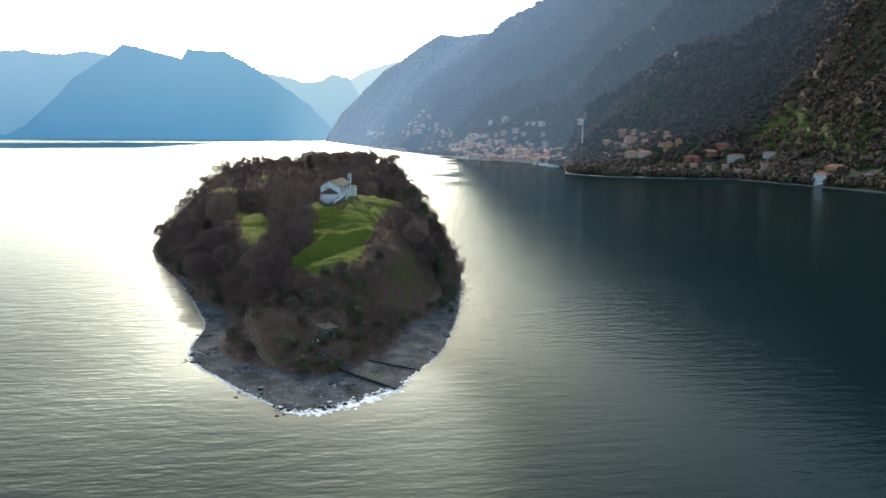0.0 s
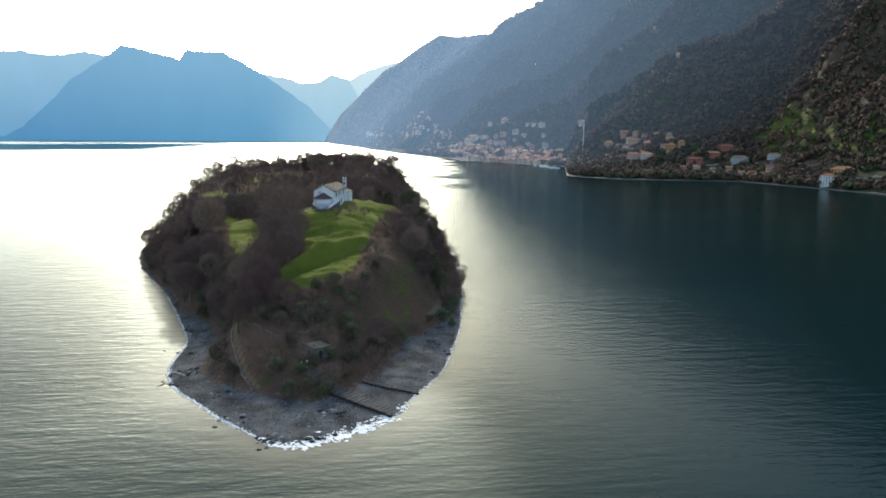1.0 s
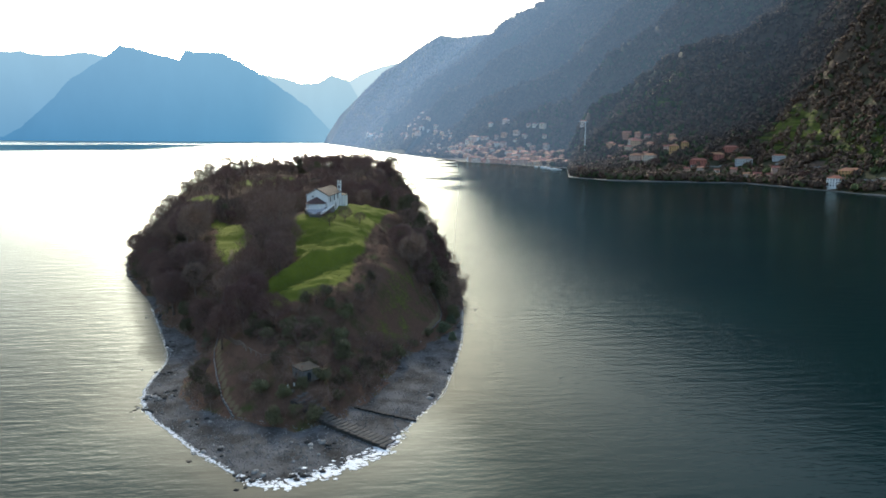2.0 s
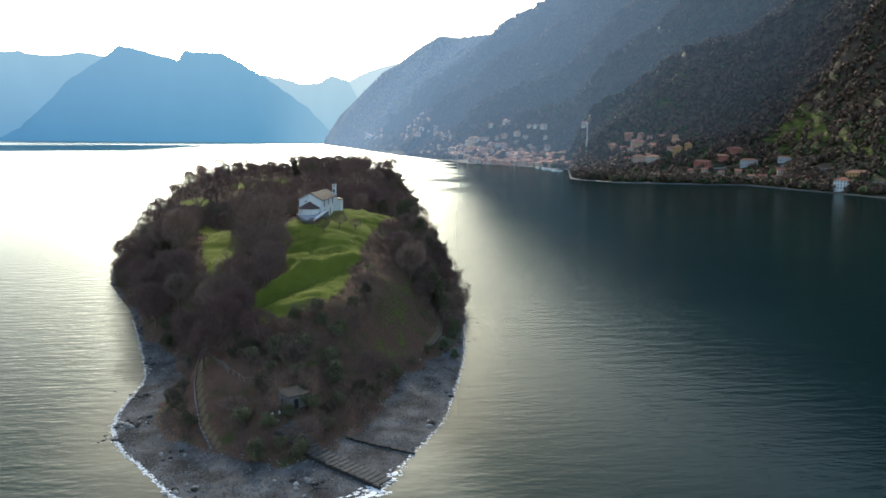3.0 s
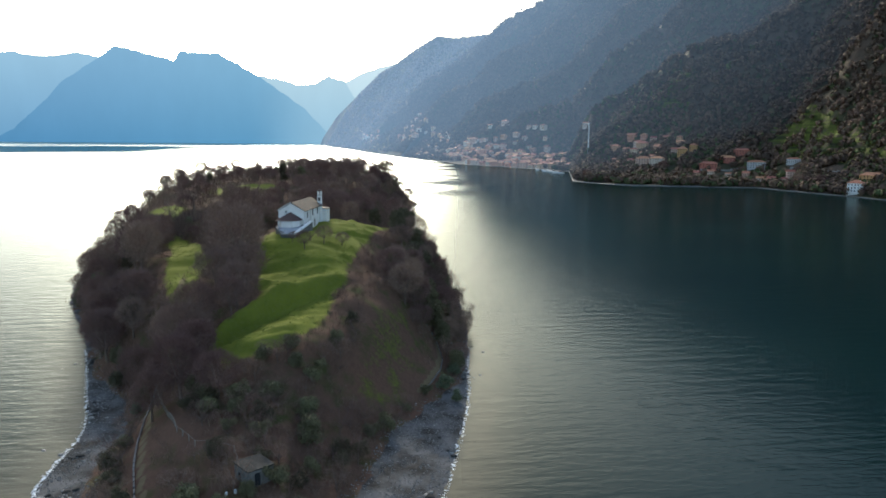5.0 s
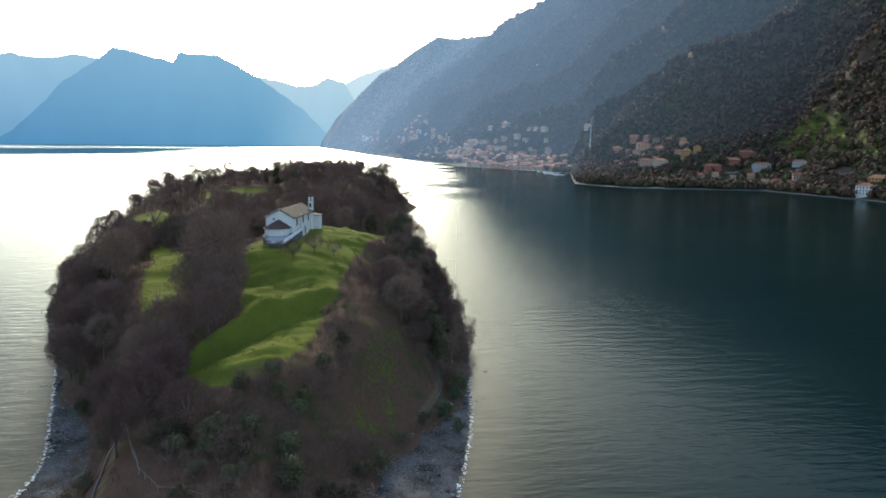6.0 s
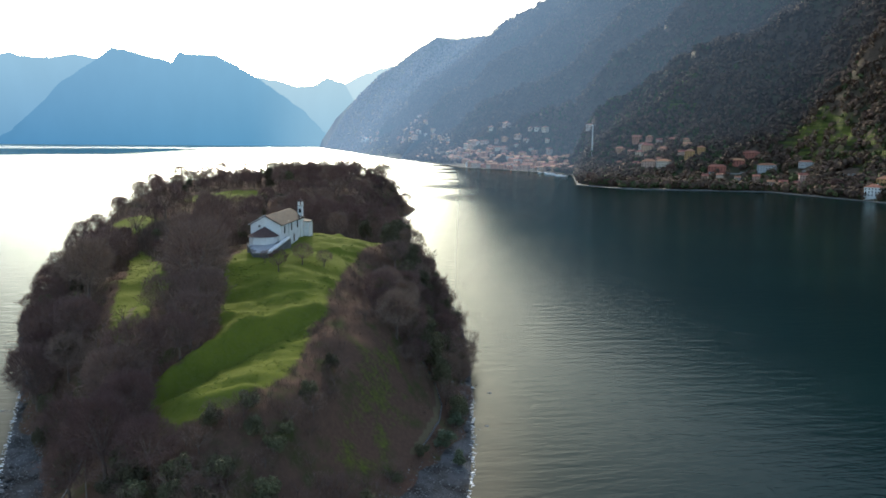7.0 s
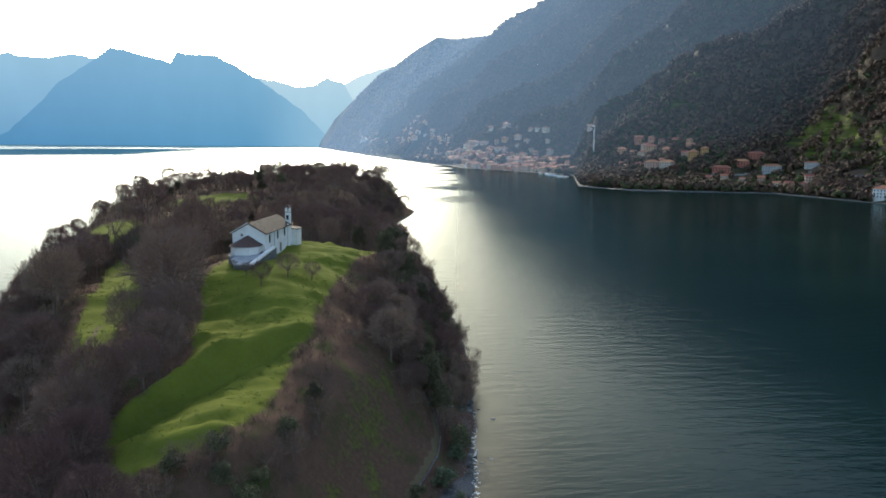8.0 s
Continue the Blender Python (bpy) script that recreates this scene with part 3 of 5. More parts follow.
# ---- plants ----
def bare_tree_mesh(seed, height, spread, density, fill=125):
    """Trunk with limbs, and a rounded crown of fine bare twigs."""
    r = random.Random(seed)
    tv, tf, cv, cf = [], [], [], []
    lean = Vector((r.uniform(-0.06, 0.06), r.uniform(-0.06, 0.06), 1)).normalized()
    fork = height * r.uniform(0.22, 0.32)
    frustum(tv, tf, Vector((0, 0, -0.8)), lean * fork * 0.5, 0.030 * height, 0.022 * height, 7)
    frustum(tv, tf, lean * fork * 0.5, lean * fork, 0.022 * height, 0.017 * height, 7)
    centre = Vector((0, 0, height * 0.60))
    radii = Vector((spread, spread, height * 0.42))

    def twig(p, d, length, width):
        side = d.cross(Vector((r.uniform(-1, 1), r.uniform(-1, 1), r.uniform(-1, 1)))).normalized() * width
        k = len(cv)
        bend = Vector((r.uniform(-.2, .2), r.uniform(-.2, .2), r.uniform(-0.05, .3))) * length
        cv.extend((p - side, p + side, p + d * length + bend))
        cf.append((k, k + 1, k + 2))

    limbs = r.randint(7, 9)
    for i in range(limbs):
        w = 2 * math.pi * (i + r.uniform(-.3, .3)) / limbs
        up = r.uniform(-0.25, 1.0)
        goal = centre + Vector((math.cos(w) * radii.x * math.sqrt(max(0.05, 1 - up * up * .8)), math.sin(w) * radii.y * math.sqrt(max(0.05, 1 - up * up * .8)), up * radii.z)) * r.uniform(0.72, 0.92)
        start = lean * fork * r.uniform(0.75, 1.0)
        mid = start.lerp(goal, 0.5) + Vector((0, 0, height * r.uniform(0.02, 0.08)))
        frustum(tv, tf, start, mid, 0.012 * height, 0.007 * height, 5)
        frustum(tv, tf, mid, goal, 0.007 * height, 0.002 * height, 4)
        for b in range(density // 2):
            k = r.uniform(0.25, 1.0)
            root = start.lerp(mid, k * 2) if k < 0.5 else mid.lerp(goal, k * 2 - 1)
            out = (root - centre)
            out = Vector((out.x / radii.x, out.y / radii.y, out.z / radii.z)).normalized()
            d = (out + Vector((r.gauss(0, .55), r.gauss(0, .55), r.gauss(0.25, .5)))).normalized()
            length = height * r.uniform(0.10, 0.20)
            tip = root + d * length
            frustum(cv, cf, root, tip, 0.0032 * height, 0.0012 * height, 3)
            for q in range(3):
                s = root.lerp(tip, r.uniform(0.3, 1.0))
                e = (d + Vector((r.gauss(0, .6), r.gauss(0, .6), r.gauss(0.15, .5)))).normalized()
                twig(s, e, height * r.uniform(0.06, 0.12), 0.0026 * height)
    # the fine outer twigs fill a lumpy dome
    for q in range(density * fill):
        d = Vector((r.gauss(0, 1), r.gauss(0, 1), r.gauss(0.25, 0.9))).normalized()
        lump = 0.92 + 0.22 * noise.noise(d * 2.2 + Vector((seed, 0, 0)))
        k = r.uniform(0.35, 1.0) ** 0.4 * lump
        p = centre + Vector((d.x * radii.x, d.y * radii.y, d.z * radii.z)) * k * 0.92
        e = (d + Vector((r.gauss(0, .5), r.gauss(0, .5), r.gauss(0.35, .4)))).normalized()
        twig(p, e, height * r.uniform(0.035, 0.08), 0.0027 * height)
    return mesh_of("trunk", tv, tf, BARK, True), mesh_of("crown", cv, cf, TWIGS)


def leafy_tree_mesh(seed, height, spread, lobes, leaves, size, mat=None, low=0.12):
    """Trunk with limbs, and an uneven crown of small leaf sprays in lobes."""
    r = random.Random(seed)
    tv, tf, cv, cf = [], [], [], []
    frustum(tv, tf, Vector((0, 0, -0.6)), Vector((0, 0, height * 0.45)), 0.035 * height, 0.02 * height, 6)
    for i in range(lobes):
        w = r.uniform(0, 2 * math.pi)
        h = r.uniform(low + 0.18, 0.86)
        reach = spread * (1.0 - 0.75 * max(0, h - 0.45)) * r.uniform(0.2, 0.75)
        c = Vector((math.cos(w) * reach, math.sin(w) * reach, height * h))
        frustum(tv, tf, Vector((0, 0, height * h * 0.45)), c, 0.012 * height, 0.004 * height, 4)
        rad = spread * r.uniform(0.34, 0.55)
        for q in range(leaves // lobes):
            d = Vector((r.gauss(0, 1), r.gauss(0, 1), r.gauss(0.1, 0.9))).normalized()
            p = c + d * rad * (r.random() ** 0.35) * (1 + 0.3 * noise.noise(d * 2.5 + c))
            if p.z < height * low * 0.4:
                continue
            n = (d + Vector((r.gauss(0, .7), r.gauss(0, .7), r.gauss(0, .7)))).normalized()
            a = n.orthogonal().normalized() * size * r.uniform(0.6, 1.3)
            b = n.cross(a).normalized() * size * r.uniform(0.4, 0.9)
            k = len(cv)
            cv.extend((p - a, p + b * 0.8, p + a * 1.1, p - b * 0.8))
            cf.append((k, k + 1, k + 2, k + 3))
    return mesh_of("trunk", tv, tf, BARK, True), mesh_of("crown", cv, cf, mat or LEAVES)


def tree_model(name, meshes, label, category, group):
    root = thing(name, pose(0, 0, -300), label, category, group)
    part("trunk", meshes[0], root)
    part("crown", meshes[1], root)
    return root


BARE = [tree_model("bare_tree", bare_tree_mesh(11 + i, h, s, dn), "bare brown deciduous tree with a rounded twiggy crown", "tree", "bare trees on the island")
        for i, (h, s, dn) in enumerate([(13.0, 6.2, 46), (12.0, 6.6, 48), (14.0, 6.0, 46), (10.5, 5.4, 42), (11.0, 4.8, 38)])]
SHRUB = [tree_model("bare_shrub", bare_tree_mesh(31 + i, h, s, dn, 55), "low bare brown shrub on the slope", "shrub", "bare shrubs on the slopes")
         for i, (h, s, dn) in enumerate([(4.2, 3.2, 20), (5.0, 3.4, 22), (3.2, 3.0, 18)])]
SPARSE = [tree_model("slender_tree", bare_tree_mesh(41 + i, h, w, dn, 14), "slender bare tree with open pale twigs", "tree", "slender bare trees on the shore")
          for i, (h, w, dn) in enumerate([(11.0, 4.6, 44), (12.5, 4.2, 46)])]
GREEN = [tree_model("evergreen_tree", leafy_tree_mesh(51 + i, h, s, lo, lv, sz), "dark green evergreen tree with a lumpy dense crown", "tree", "evergreen trees on the island")
         for i, (h, s, lo, lv, sz) in enumerate([(9.0, 3.6, 18, 6400, 0.22), (7.0, 3.4, 15, 5400, 0.21), (10.5, 2.9, 18, 6000, 0.22)])]
BUSH = [tree_model("evergreen_bush", leafy_tree_mesh(71 + i, h, s, lo, lv, sz, None, 0.02), "rounded dark evergreen bush", "bush", "evergreen bushes on the slopes")
        for i, (h, s, lo, lv, sz) in enumerate([(3.6, 2.3, 9, 2600, 0.17), (2.6, 2.0, 8, 2000, 0.16)])]
LIT_TREE = [tree_model("leafy_shrub", leafy_tree_mesh(91, 3.4, 2.0, 9, 1000, 0.22, OLIVE, 0.05), "grey-green leafy shrub by the shore path", "shrub", "leafy shrubs by the paths")]
USED = set()


def plant(models, x, y, scale, r, label="", sink=0.0):
    src = models[r.randrange(len(models))]
    m = pose(x, y, land_height(x, y) - sink, r.uniform(-4, 4), r.uniform(-4, 4), r.uniform(0, 360)) @ Matrix.Diagonal((scale * r.uniform(0.9, 1.1), scale * r.uniform(0.9, 1.1), scale * r.uniform(0.9, 1.12), 1))
    if src in USED:
        ob = copy_thing(src, m)
        ob.scale = m.to_scale()
    else:
        ob = src
        ob.matrix_basis = m
        USED.add(src)
    if label:
        ob["label"] = label
    return ob


FENCE_LINE = [(-30.6, 246), (-25.3, 230), (-18.6, 211), (-14.4, 205), (-7.7, 202), (-6.2, 197.5)]


def open_ground(x, y, margin=0.0):
    for poly, amount in MEADOWS:
        if inside((x, y), poly) or (margin and edge_distance((x, y), poly) < margin):
            return True
    if -16 < x < 9 and 292 < y < 341:
        return True
    if edge_distance((x, y), FENCE_LINE, False) < 2.2:
        return True
    return edge_distance((x, y), LEFT_PATH, False) < 2.2 or edge_distance((x, y), RIGHT_PATH, False) < 1.6


def scatter(models, region, count, gap, scale, seed, margin=1.0, shore=5.0, taken=None):
    r = random.Random(seed)
    xs, ys = [p[0] for p in region], [p[1] for p in region]
    taken = [] if taken is None else taken
    made = tries = 0
    while made < count and tries < count * 40:
        tries += 1
        x, y = r.uniform(min(xs), max(xs)), r.uniform(min(ys), max(ys))
        if not inside((x, y), region) or not inside((x, y), COAST) or edge_distance((x, y), COAST) < max(shore, beach_width(x, y) + 0.5) or open_ground(x, y, margin):
            continue
        if any((x - a) ** 2 + (y - b) ** 2 < gap * gap for a, b in taken):
            continue
        taken.append((x, y))
        plant(models, x, y, r.uniform(*scale) * (0.74 if y > 345 and x < -35 else 1.0), r)
        made += 1


TALL = []
rnd = random.Random(5)
# the big trees between the two meadows
for x, y, s in [(-15, 259, 1.05), (-15, 250, 0.8), (-14, 269, 1.05), (-22, 273, 1.15), (-18, 283, 1.3), (-23, 293, 1.1), (-18, 302, 1.15), (-25, 312, 1.1), (-21, 324, 1.1), (-29, 331, 1.1), (-23, 251, 1.05), (-21, 239, 0.85),
                (-21, 226, 0.95), (-13, 220, 0.8), (-32, 343, 1.05), (-22, 338, 1.0), (-14, 346, 0.9), (-28, 240, 0.85), (-35, 251, 0.95), (-30, 258, 0.9), (-42, 272, 1.0), (-19, 233, 0.95), (-24, 244, 1.0), (-27, 228, 0.7)]:
    plant(BARE, x, y, s, rnd)
    TALL.append((x, y))
plant([BARE[1]], -54, 410, 1.25, rnd, "large round-crowned bare tree standing alone on the ridge")
TALL.append((-55, 408))
for x, y, s in [(37, 350, 0.85), (41, 338, 0.7), (44, 326, 0.7), (46, 312, 0.65)]:
    plant(SPARSE, x, y, s * 1.1, rnd)
    TALL.append((x, y))
WEST = [(-44, 255), (-40, 275), (-46, 300), (-52, 325), (-54, 352), (-58, 390), (-74, 392), (-105, 430), (-100, 380), (-70, 300), (-52, 250)]
scatter(BARE, WEST, 40, 6.2, (0.85, 1.2), 1, 0.5, 3.0, TALL)
scatter(SPARSE, WEST, 12, 5.0, (0.8, 1.1), 21, 0.5, 2.0, TALL)
scatter(GREEN, WEST, 14, 4.0, (0.55, 0.9), 2, 0.5, 2.0, TALL)
EAST = [(21, 276), (21, 287), (26, 310), (26, 352), (60, 380), (60, 250), (36, 244), (33, 262), (26, 270)]
scatter(GREEN, EAST, 28, 4.0, (0.7, 1.05), 3, 0.5, 2.5, TALL)
scatter(BARE, EAST, 34, 3.8, (0.5, 0.85), 4, 0.5, 1.5, TALL)
scatter(SPARSE, EAST, 9, 3.0, (0.55, 0.85), 22, 0.5, 1.0, TALL)
FRONT = [(-36, 226), (-30, 200), (-22, 189), (-10, 177), (-1, 182), (10, 202), (18, 218), (30, 248), (20, 258), (8, 236), (-12, 224), (-20, 240), (-30, 262), (-44, 262)]
scatter(BUSH, FRONT, 42, 3.2, (0.7, 1.2), 6, 0.6, 3.0)
scatter(SHRUB, FRONT, 105, 2.4, (0.6, 1.1), 7, 0.6, 3.0)
RIM = [(4, 228), (10, 244), (17, 268), (22, 296), (30, 320), (34, 300), (28, 262), (22, 240), (12, 222)]
scatter(SHRUB, RIM, 42, 2.3, (0.6, 1.0), 18, 0.2, 8.0)
WEST_RIM = [(-46, 262), (-40, 266), (-30, 300), (-36, 330), (-26, 340), (-20, 300), (-16, 250), (-30, 240)]
scatter(SHRUB, WEST_RIM, 40, 2.6, (0.8, 1.3), 19, 0.2, 8.0)
FAR = [(-110, 395), (-40, 352), (0, 352), (60, 352), (80, 560), (90, 800), (-110, 800)]
scatter(BARE, FAR, 240, 6.2, (0.6, 0.92), 8, 1.0, 4.0, TALL)
scatter(GREEN, FAR, 60, 4.6, (0.5, 0.85), 9, 1.0, 4.0, TALL)
FRUIT = [tree_model("fruit_tree", bare_tree_mesh(61 + i, h, w, dn, 100), "small bare fruit tree on the meadow below the church", "tree", "fruit trees on the meadow")
         for i, (h, w, dn) in enumerate([(5.6, 3.0, 30), (4.8, 2.6, 28)])]
for x, y, s in [(-1.5, 291, 1.0), (3.5, 297, 0.95), (-5.0, 295, 0.6), (8.5, 299, 0.75)]:
    plant(FRUIT, x, y, s, rnd)
for x, y, s in [(32.5, 251, 1.1), (36, 262, 0.9), (34, 244, 0.8), (-31.5, 254, 1.0), (-33, 240, 0.8), (38.5, 272, 0.9)]:
    plant(LIT_TREE, x, y, s, rnd)
for x, y, s in [(-8.5, 199, 0.9), (-0.5, 199.5, 0.9), (-4.5, 200.5, 1.0), (-9, 194.5, 0.7), (1.5, 196, 0.8), (-7.5, 192.5, 0.5)]:
    plant(SHRUB, x, y, s, rnd)
for x, y, s in [(4.5, 211, 1.35), (-3, 218, 1.25), (-9, 219, 1.2), (-14, 215, 1.1), (1, 226, 0.9), (8, 238, 0.8), (11, 250, 0.8), (22, 236, 0.8)]:
    plant(BUSH, x, y, s, rnd)


def brush_mesh():
    """Dry undergrowth on the slopes: fine upright stems."""
    r = random.Random(77)
    verts, faces = [], []
    count = 0
    while count < 15000:
        x, y = r.uniform(-105, 70), r.uniform(172, 400) if count < 9000 else r.uniform(345, 790)
        if not inside((x, y), COAST) or open_ground(x, y):
            continue
        d = edge_distance((x, y), COAST)
        if d < beach_width(x, y) + 1.0:
            continue
        count += 1
        base = Vector((x, y, land_height(x, y) - 0.05))
        h = r.uniform(0.7, 1.9) if y < 345 else r.uniform(1.5, 3.5)
        wide = 0.035 if y < 345 else 0.07
        for q in range(11):
            p = base + Vector((r.gauss(0, .5), r.gauss(0, .5), 0)) * (1 if y < 345 else 2.2)
            tip = p + Vector((r.gauss(0, .45), r.gauss(0, .45), h * r.uniform(0.5, 1.1)))
            side = Vector((r.uniform(-1, 1), r.uniform(-1, 1), 0)).normalized() * wide
            k = len(verts)
            verts.extend((p - side, p + side, tip))
            faces.append((k, k + 1, k + 2))
    return mesh_of("underbrush", verts, faces, BRUSH)


tagged(new("underbrush", brush_mesh()), "dry brown undergrowth covering the island slopes", "undergrowth", kind="stuff")


def tussocks():
    """Rough tufts of longer grass on the meadows."""
    r = random.Random(91)
    verts, faces = [], []
    n = 0
    while n < 2600:
        x, y = r.uniform(-80, 34), r.uniform(226, 492)
        if y > 360 and r.random() < 0.7:
            continue
        if not any(inside((x, y), poly) for poly, amount in MEADOWS[:4]) or noise.noise((x * 0.15, y * 0.25, 2.0)) < -0.05:
            continue
        if -12 < x < 4 and 296 < y < 340:
            continue
        n += 1
        base = Vector((x, y, land_height(x, y) - 0.04))
        for q in range(7):
            p = base + Vector((r.gauss(0, .22), r.gauss(0, .22), 0))
            tip = p + Vector((r.gauss(0, .18), r.gauss(0, .18), r.uniform(0.08, 0.28)))
            side = Vector((r.uniform(-1, 1), r.uniform(-1, 1), 0)).normalized() * 0.06
            k = len(verts)
            verts.extend((p - side, p + side, tip))
            faces.append((k, k + 1, k + 2))
    return mesh_of("tussock_grass", verts, faces, TUSSOCK)


TUSSOCK = simple("tussock_grass", (0.06, 0.095, 0.016), (0.16, 0.19, 0.04), 0.3, 0.9, 0, 0, "pos", 0.1, "island", 0.3)
tagged(new("tussock_grass", tussocks()), "tufts of rough green grass on the meadows", "grass", kind="stuff")

# ---- the church ----
def slab_between(points, thick):
    """A flat slab over a four- or more-cornered face, thickened downwards."""
    bm = bmesh.new()
    top = [bm.verts.new(p) for p in points]
    low = [bm.verts.new((p[0], p[1], p[2] - thick)) for p in points]
    bm.faces.new(top)
    bm.faces.new(low[::-1])
    for i in range(len(points)):
        j = (i + 1) % len(points)
        bm.faces.new((top[i], low[i], low[j], top[j]))
    bmesh.ops.recalc_face_normals(bm, faces=bm.faces)
    return bm


def gabled_block(w, l, eave, ridge, down=0.0):
    """Walls with a gable at both ends: x across, y along from 0 to l."""
    bm = bmesh.new()
    ends = []
    for y in (0, l):
        ends.append([bm.verts.new(p) for p in ((-w / 2, y, -down), (w / 2, y, -down), (w / 2, y, eave), (0, y, ridge), (-w / 2, y, eave))])
    a, b = ends
    bm.faces.new(a[::-1])
    bm.faces.new(b)
    for i in range(5):
        j = (i + 1) % 5
        bm.faces.new((a[i], a[j], b[j], b[i]))
    bmesh.ops.recalc_face_normals(bm, faces=bm.faces)
    return bm


def window_part(parent, m, w, h, arched=False, label=""):
    """A small recessed window: dark pane with a plaster surround."""
    frame_bm = bmesh.new()
    t = 0.10
    for sx, sz, x, z in ((w + 2 * t, t, 0, -t), (w + 2 * t, t, 0, h), (t, h, -w / 2 - t / 2, 0), (t, h, w / 2 + t / 2, 0)):
        b = box(sx, 0.10, sz, x, 0, z)
        me = bpy.data.meshes.new("tmp")
        b.to_mesh(me)
        b.free()
        frame_bm.from_mesh(me)
        bpy.data.meshes.remove(me)
    win = part("window", (frame_bm, STONE), parent, label, m)
    part("pane", (box(w, 0.05, h), GLASS_DARK), win)
    return win


def tile_rows(parent, corner, along, down, n_along, n_down, mat, name="tile_course"):
    """Courses of stone tiles laid on a roof slope, each a thin uneven strip."""
    r = random.Random(int(corner[0] * 100) + n_down)
    corner, along, down = Vector(corner), Vector(along), Vector(down)
    nrm = along.cross(down).normalized()
    if nrm.z < 0:
        nrm = -nrm
    for i in range(n_down):
        verts, faces = [], []
        for k in range(n_along):
            a0 = corner + along * ((k + 0.03) / n_along) + down * (i / n_down)
            a1 = corner + along * ((k + 0.97) / n_along) + down * (i / n_down)
            lift, tilt = r.uniform(0.02, 0.07), r.uniform(0.0, 0.04)
            d = down * (1.12 / n_down)
            q = [a0 + nrm * lift, a1 + nrm * (lift + tilt * 0.5), a1 + d + nrm * (lift + 0.05 + tilt), a0 + d + nrm * (lift + 0.05)]
            b = len(verts)
            verts.extend(q)
            verts.extend([p - nrm * 0.05 for p in q])
            faces.extend([(b, b + 1, b + 2, b + 3), (b + 3, b + 2, b + 6, b + 7), (b, b + 3, b + 7, b + 4), (b + 1, b + 5, b + 6, b + 2)])
        part(name, mesh_of(name, verts, faces, mat), parent)


def build_church():
    W, L, EAVE, RIDGE = 7.8, 21.0, 5.6, 7.8
    church = thing("church", pose(-6.4, 310.6, 31.0, 0, 0, -12.0), "small white plastered church with brown stone roof and little bell tower", "church")
    nave = part("nave_wall", (gabled_block(W, L, EAVE, RIDGE, 2.5), PLASTER), church)
    o = 0.35
    k = (RIDGE - EAVE) / (W / 2)
    roof = part("roof", (slab_between([(-W / 2 - o, -o, EAVE - o * k + 0.12), (0, -o, RIDGE + 0.12), (0, L + o, RIDGE + 0.12), (-W / 2 - o, L + o, EAVE - o * k + 0.12)], 0.16), SLATE), church, "weathered brown stone-tile roof")
    part("roof_slope", (slab_between([(0.004, -o, RIDGE + 0.12), (W / 2 + o, -o, EAVE - o * k + 0.12), (W / 2 + o, L + o, EAVE - o * k + 0.12), (0.004, L + o, RIDGE + 0.12)], 0.16), SLATE), roof)
    tile_rows(roof, (0.02, -o, RIDGE + 0.13), (0, L + 2 * o, 0), (W / 2 + o, 0, -(W / 2 + o) * k), 26, 9, SLATE)
    tile_rows(roof, (-0.02, -o, RIDGE + 0.13), (0, L + 2 * o, 0), (-W / 2 - o, 0, -(W / 2 + o) * k), 26, 9, SLATE)
    part("gable_coping", (slab_between([(-W / 2 - 0.4, -0.5, EAVE + 0.05), (0, -0.5, RIDGE + 0.36), (0, -0.1, RIDGE + 0.36), (-W / 2 - 0.4, -0.1, EAVE + 0.05)], 0.14), PLASTER), church)
    # side windows, door and wall strips on the long wall
    for y, z in ((3.2, 3.2), (9.4, 3.4), (15.0, 3.4)):
        window_part(nave, pose(W / 2 + 0.02, y, z, 0, 0, 90), 0.75, 1.7, label="narrow dark church window")
    window_part(nave, pose(-1.6, -0.02, 5.0, 0, 0, 0), 0.35, 0.4)
    part("side_door", (box(1.1, 0.12, 2.1, W / 2 + 0.02, 11.6, -0.1, 0.02, 90), WOOD), church, "dark wooden side door")
    part("downpipe", (box(0.14, 0.14, 5.8, W / 2 + 0.09, 6.7, 0.2), STEEL), church)
    part("wall_strip", (box(0.25, 0.6, 5.9, W / 2 + 0.12, 17.6, 0.0, 0.02), PLASTER), church)
    # apse with its hipped roof on the near gable
    bm = prism([(-3.4, 0.0), (-3.4, -2.6), (-1.9, -4.2), (1.5, -4.2), (3.0, -2.6), (3.0, 0.0)], -2.5, 3.1)
    apse = part("apse_wall", (bm, PLASTER), church)
    bm = bmesh.new()
    ring = [bm.verts.new(p) for p in ((-3.9, 0.02, 2.95), (-3.9, -2.8, 2.95), (-2.2, -4.7, 2.95), (1.8, -4.7, 2.95), (3.5, -2.8, 2.95), (3.5, 0.02, 2.95))]
    top = bm.verts.new((-0.2, -0.15, 5.2))
    for i in range(5):
        bm.faces.new((ring[i], ring[i + 1], top))
    bm.faces.new(ring[::-1])
    bmesh.ops.recalc_face_normals(bm, faces=bm.faces)
    part("apse_roof", (bm, DARKROOF), church, "dark red hipped apse roof")
    # bell tower and the lower block behind
    tower = part("bell_tower", (box(1.25, 1.25, 9.6, W / 2 - 0.6, L - 0.6, -1.0, 0.03), PLASTER), church, "slender white bell tower")
    part("tower_cap", (box(1.5, 1.5, 0.2, W / 2 - 0.6, L - 0.6, 8.6, 0.03), STONE), tower)
    for i in range(4):
        a = radians(90 * i)
        part("belfry_post", (box(0.3, 0.3, 1.1, W / 2 - 0.6 + 0.46 * (1 if i in (0, 1) else -1), L - 0.6 + 0.46 * (1 if i in (0, 3) else -1), 8.8), PLASTER), tower)
    part("tower_roof", (box(1.5, 1.5, 0.6, W / 2 - 0.6, L - 0.6, 9.9, 0.02, 0, 0.25), DARKROOF), tower)
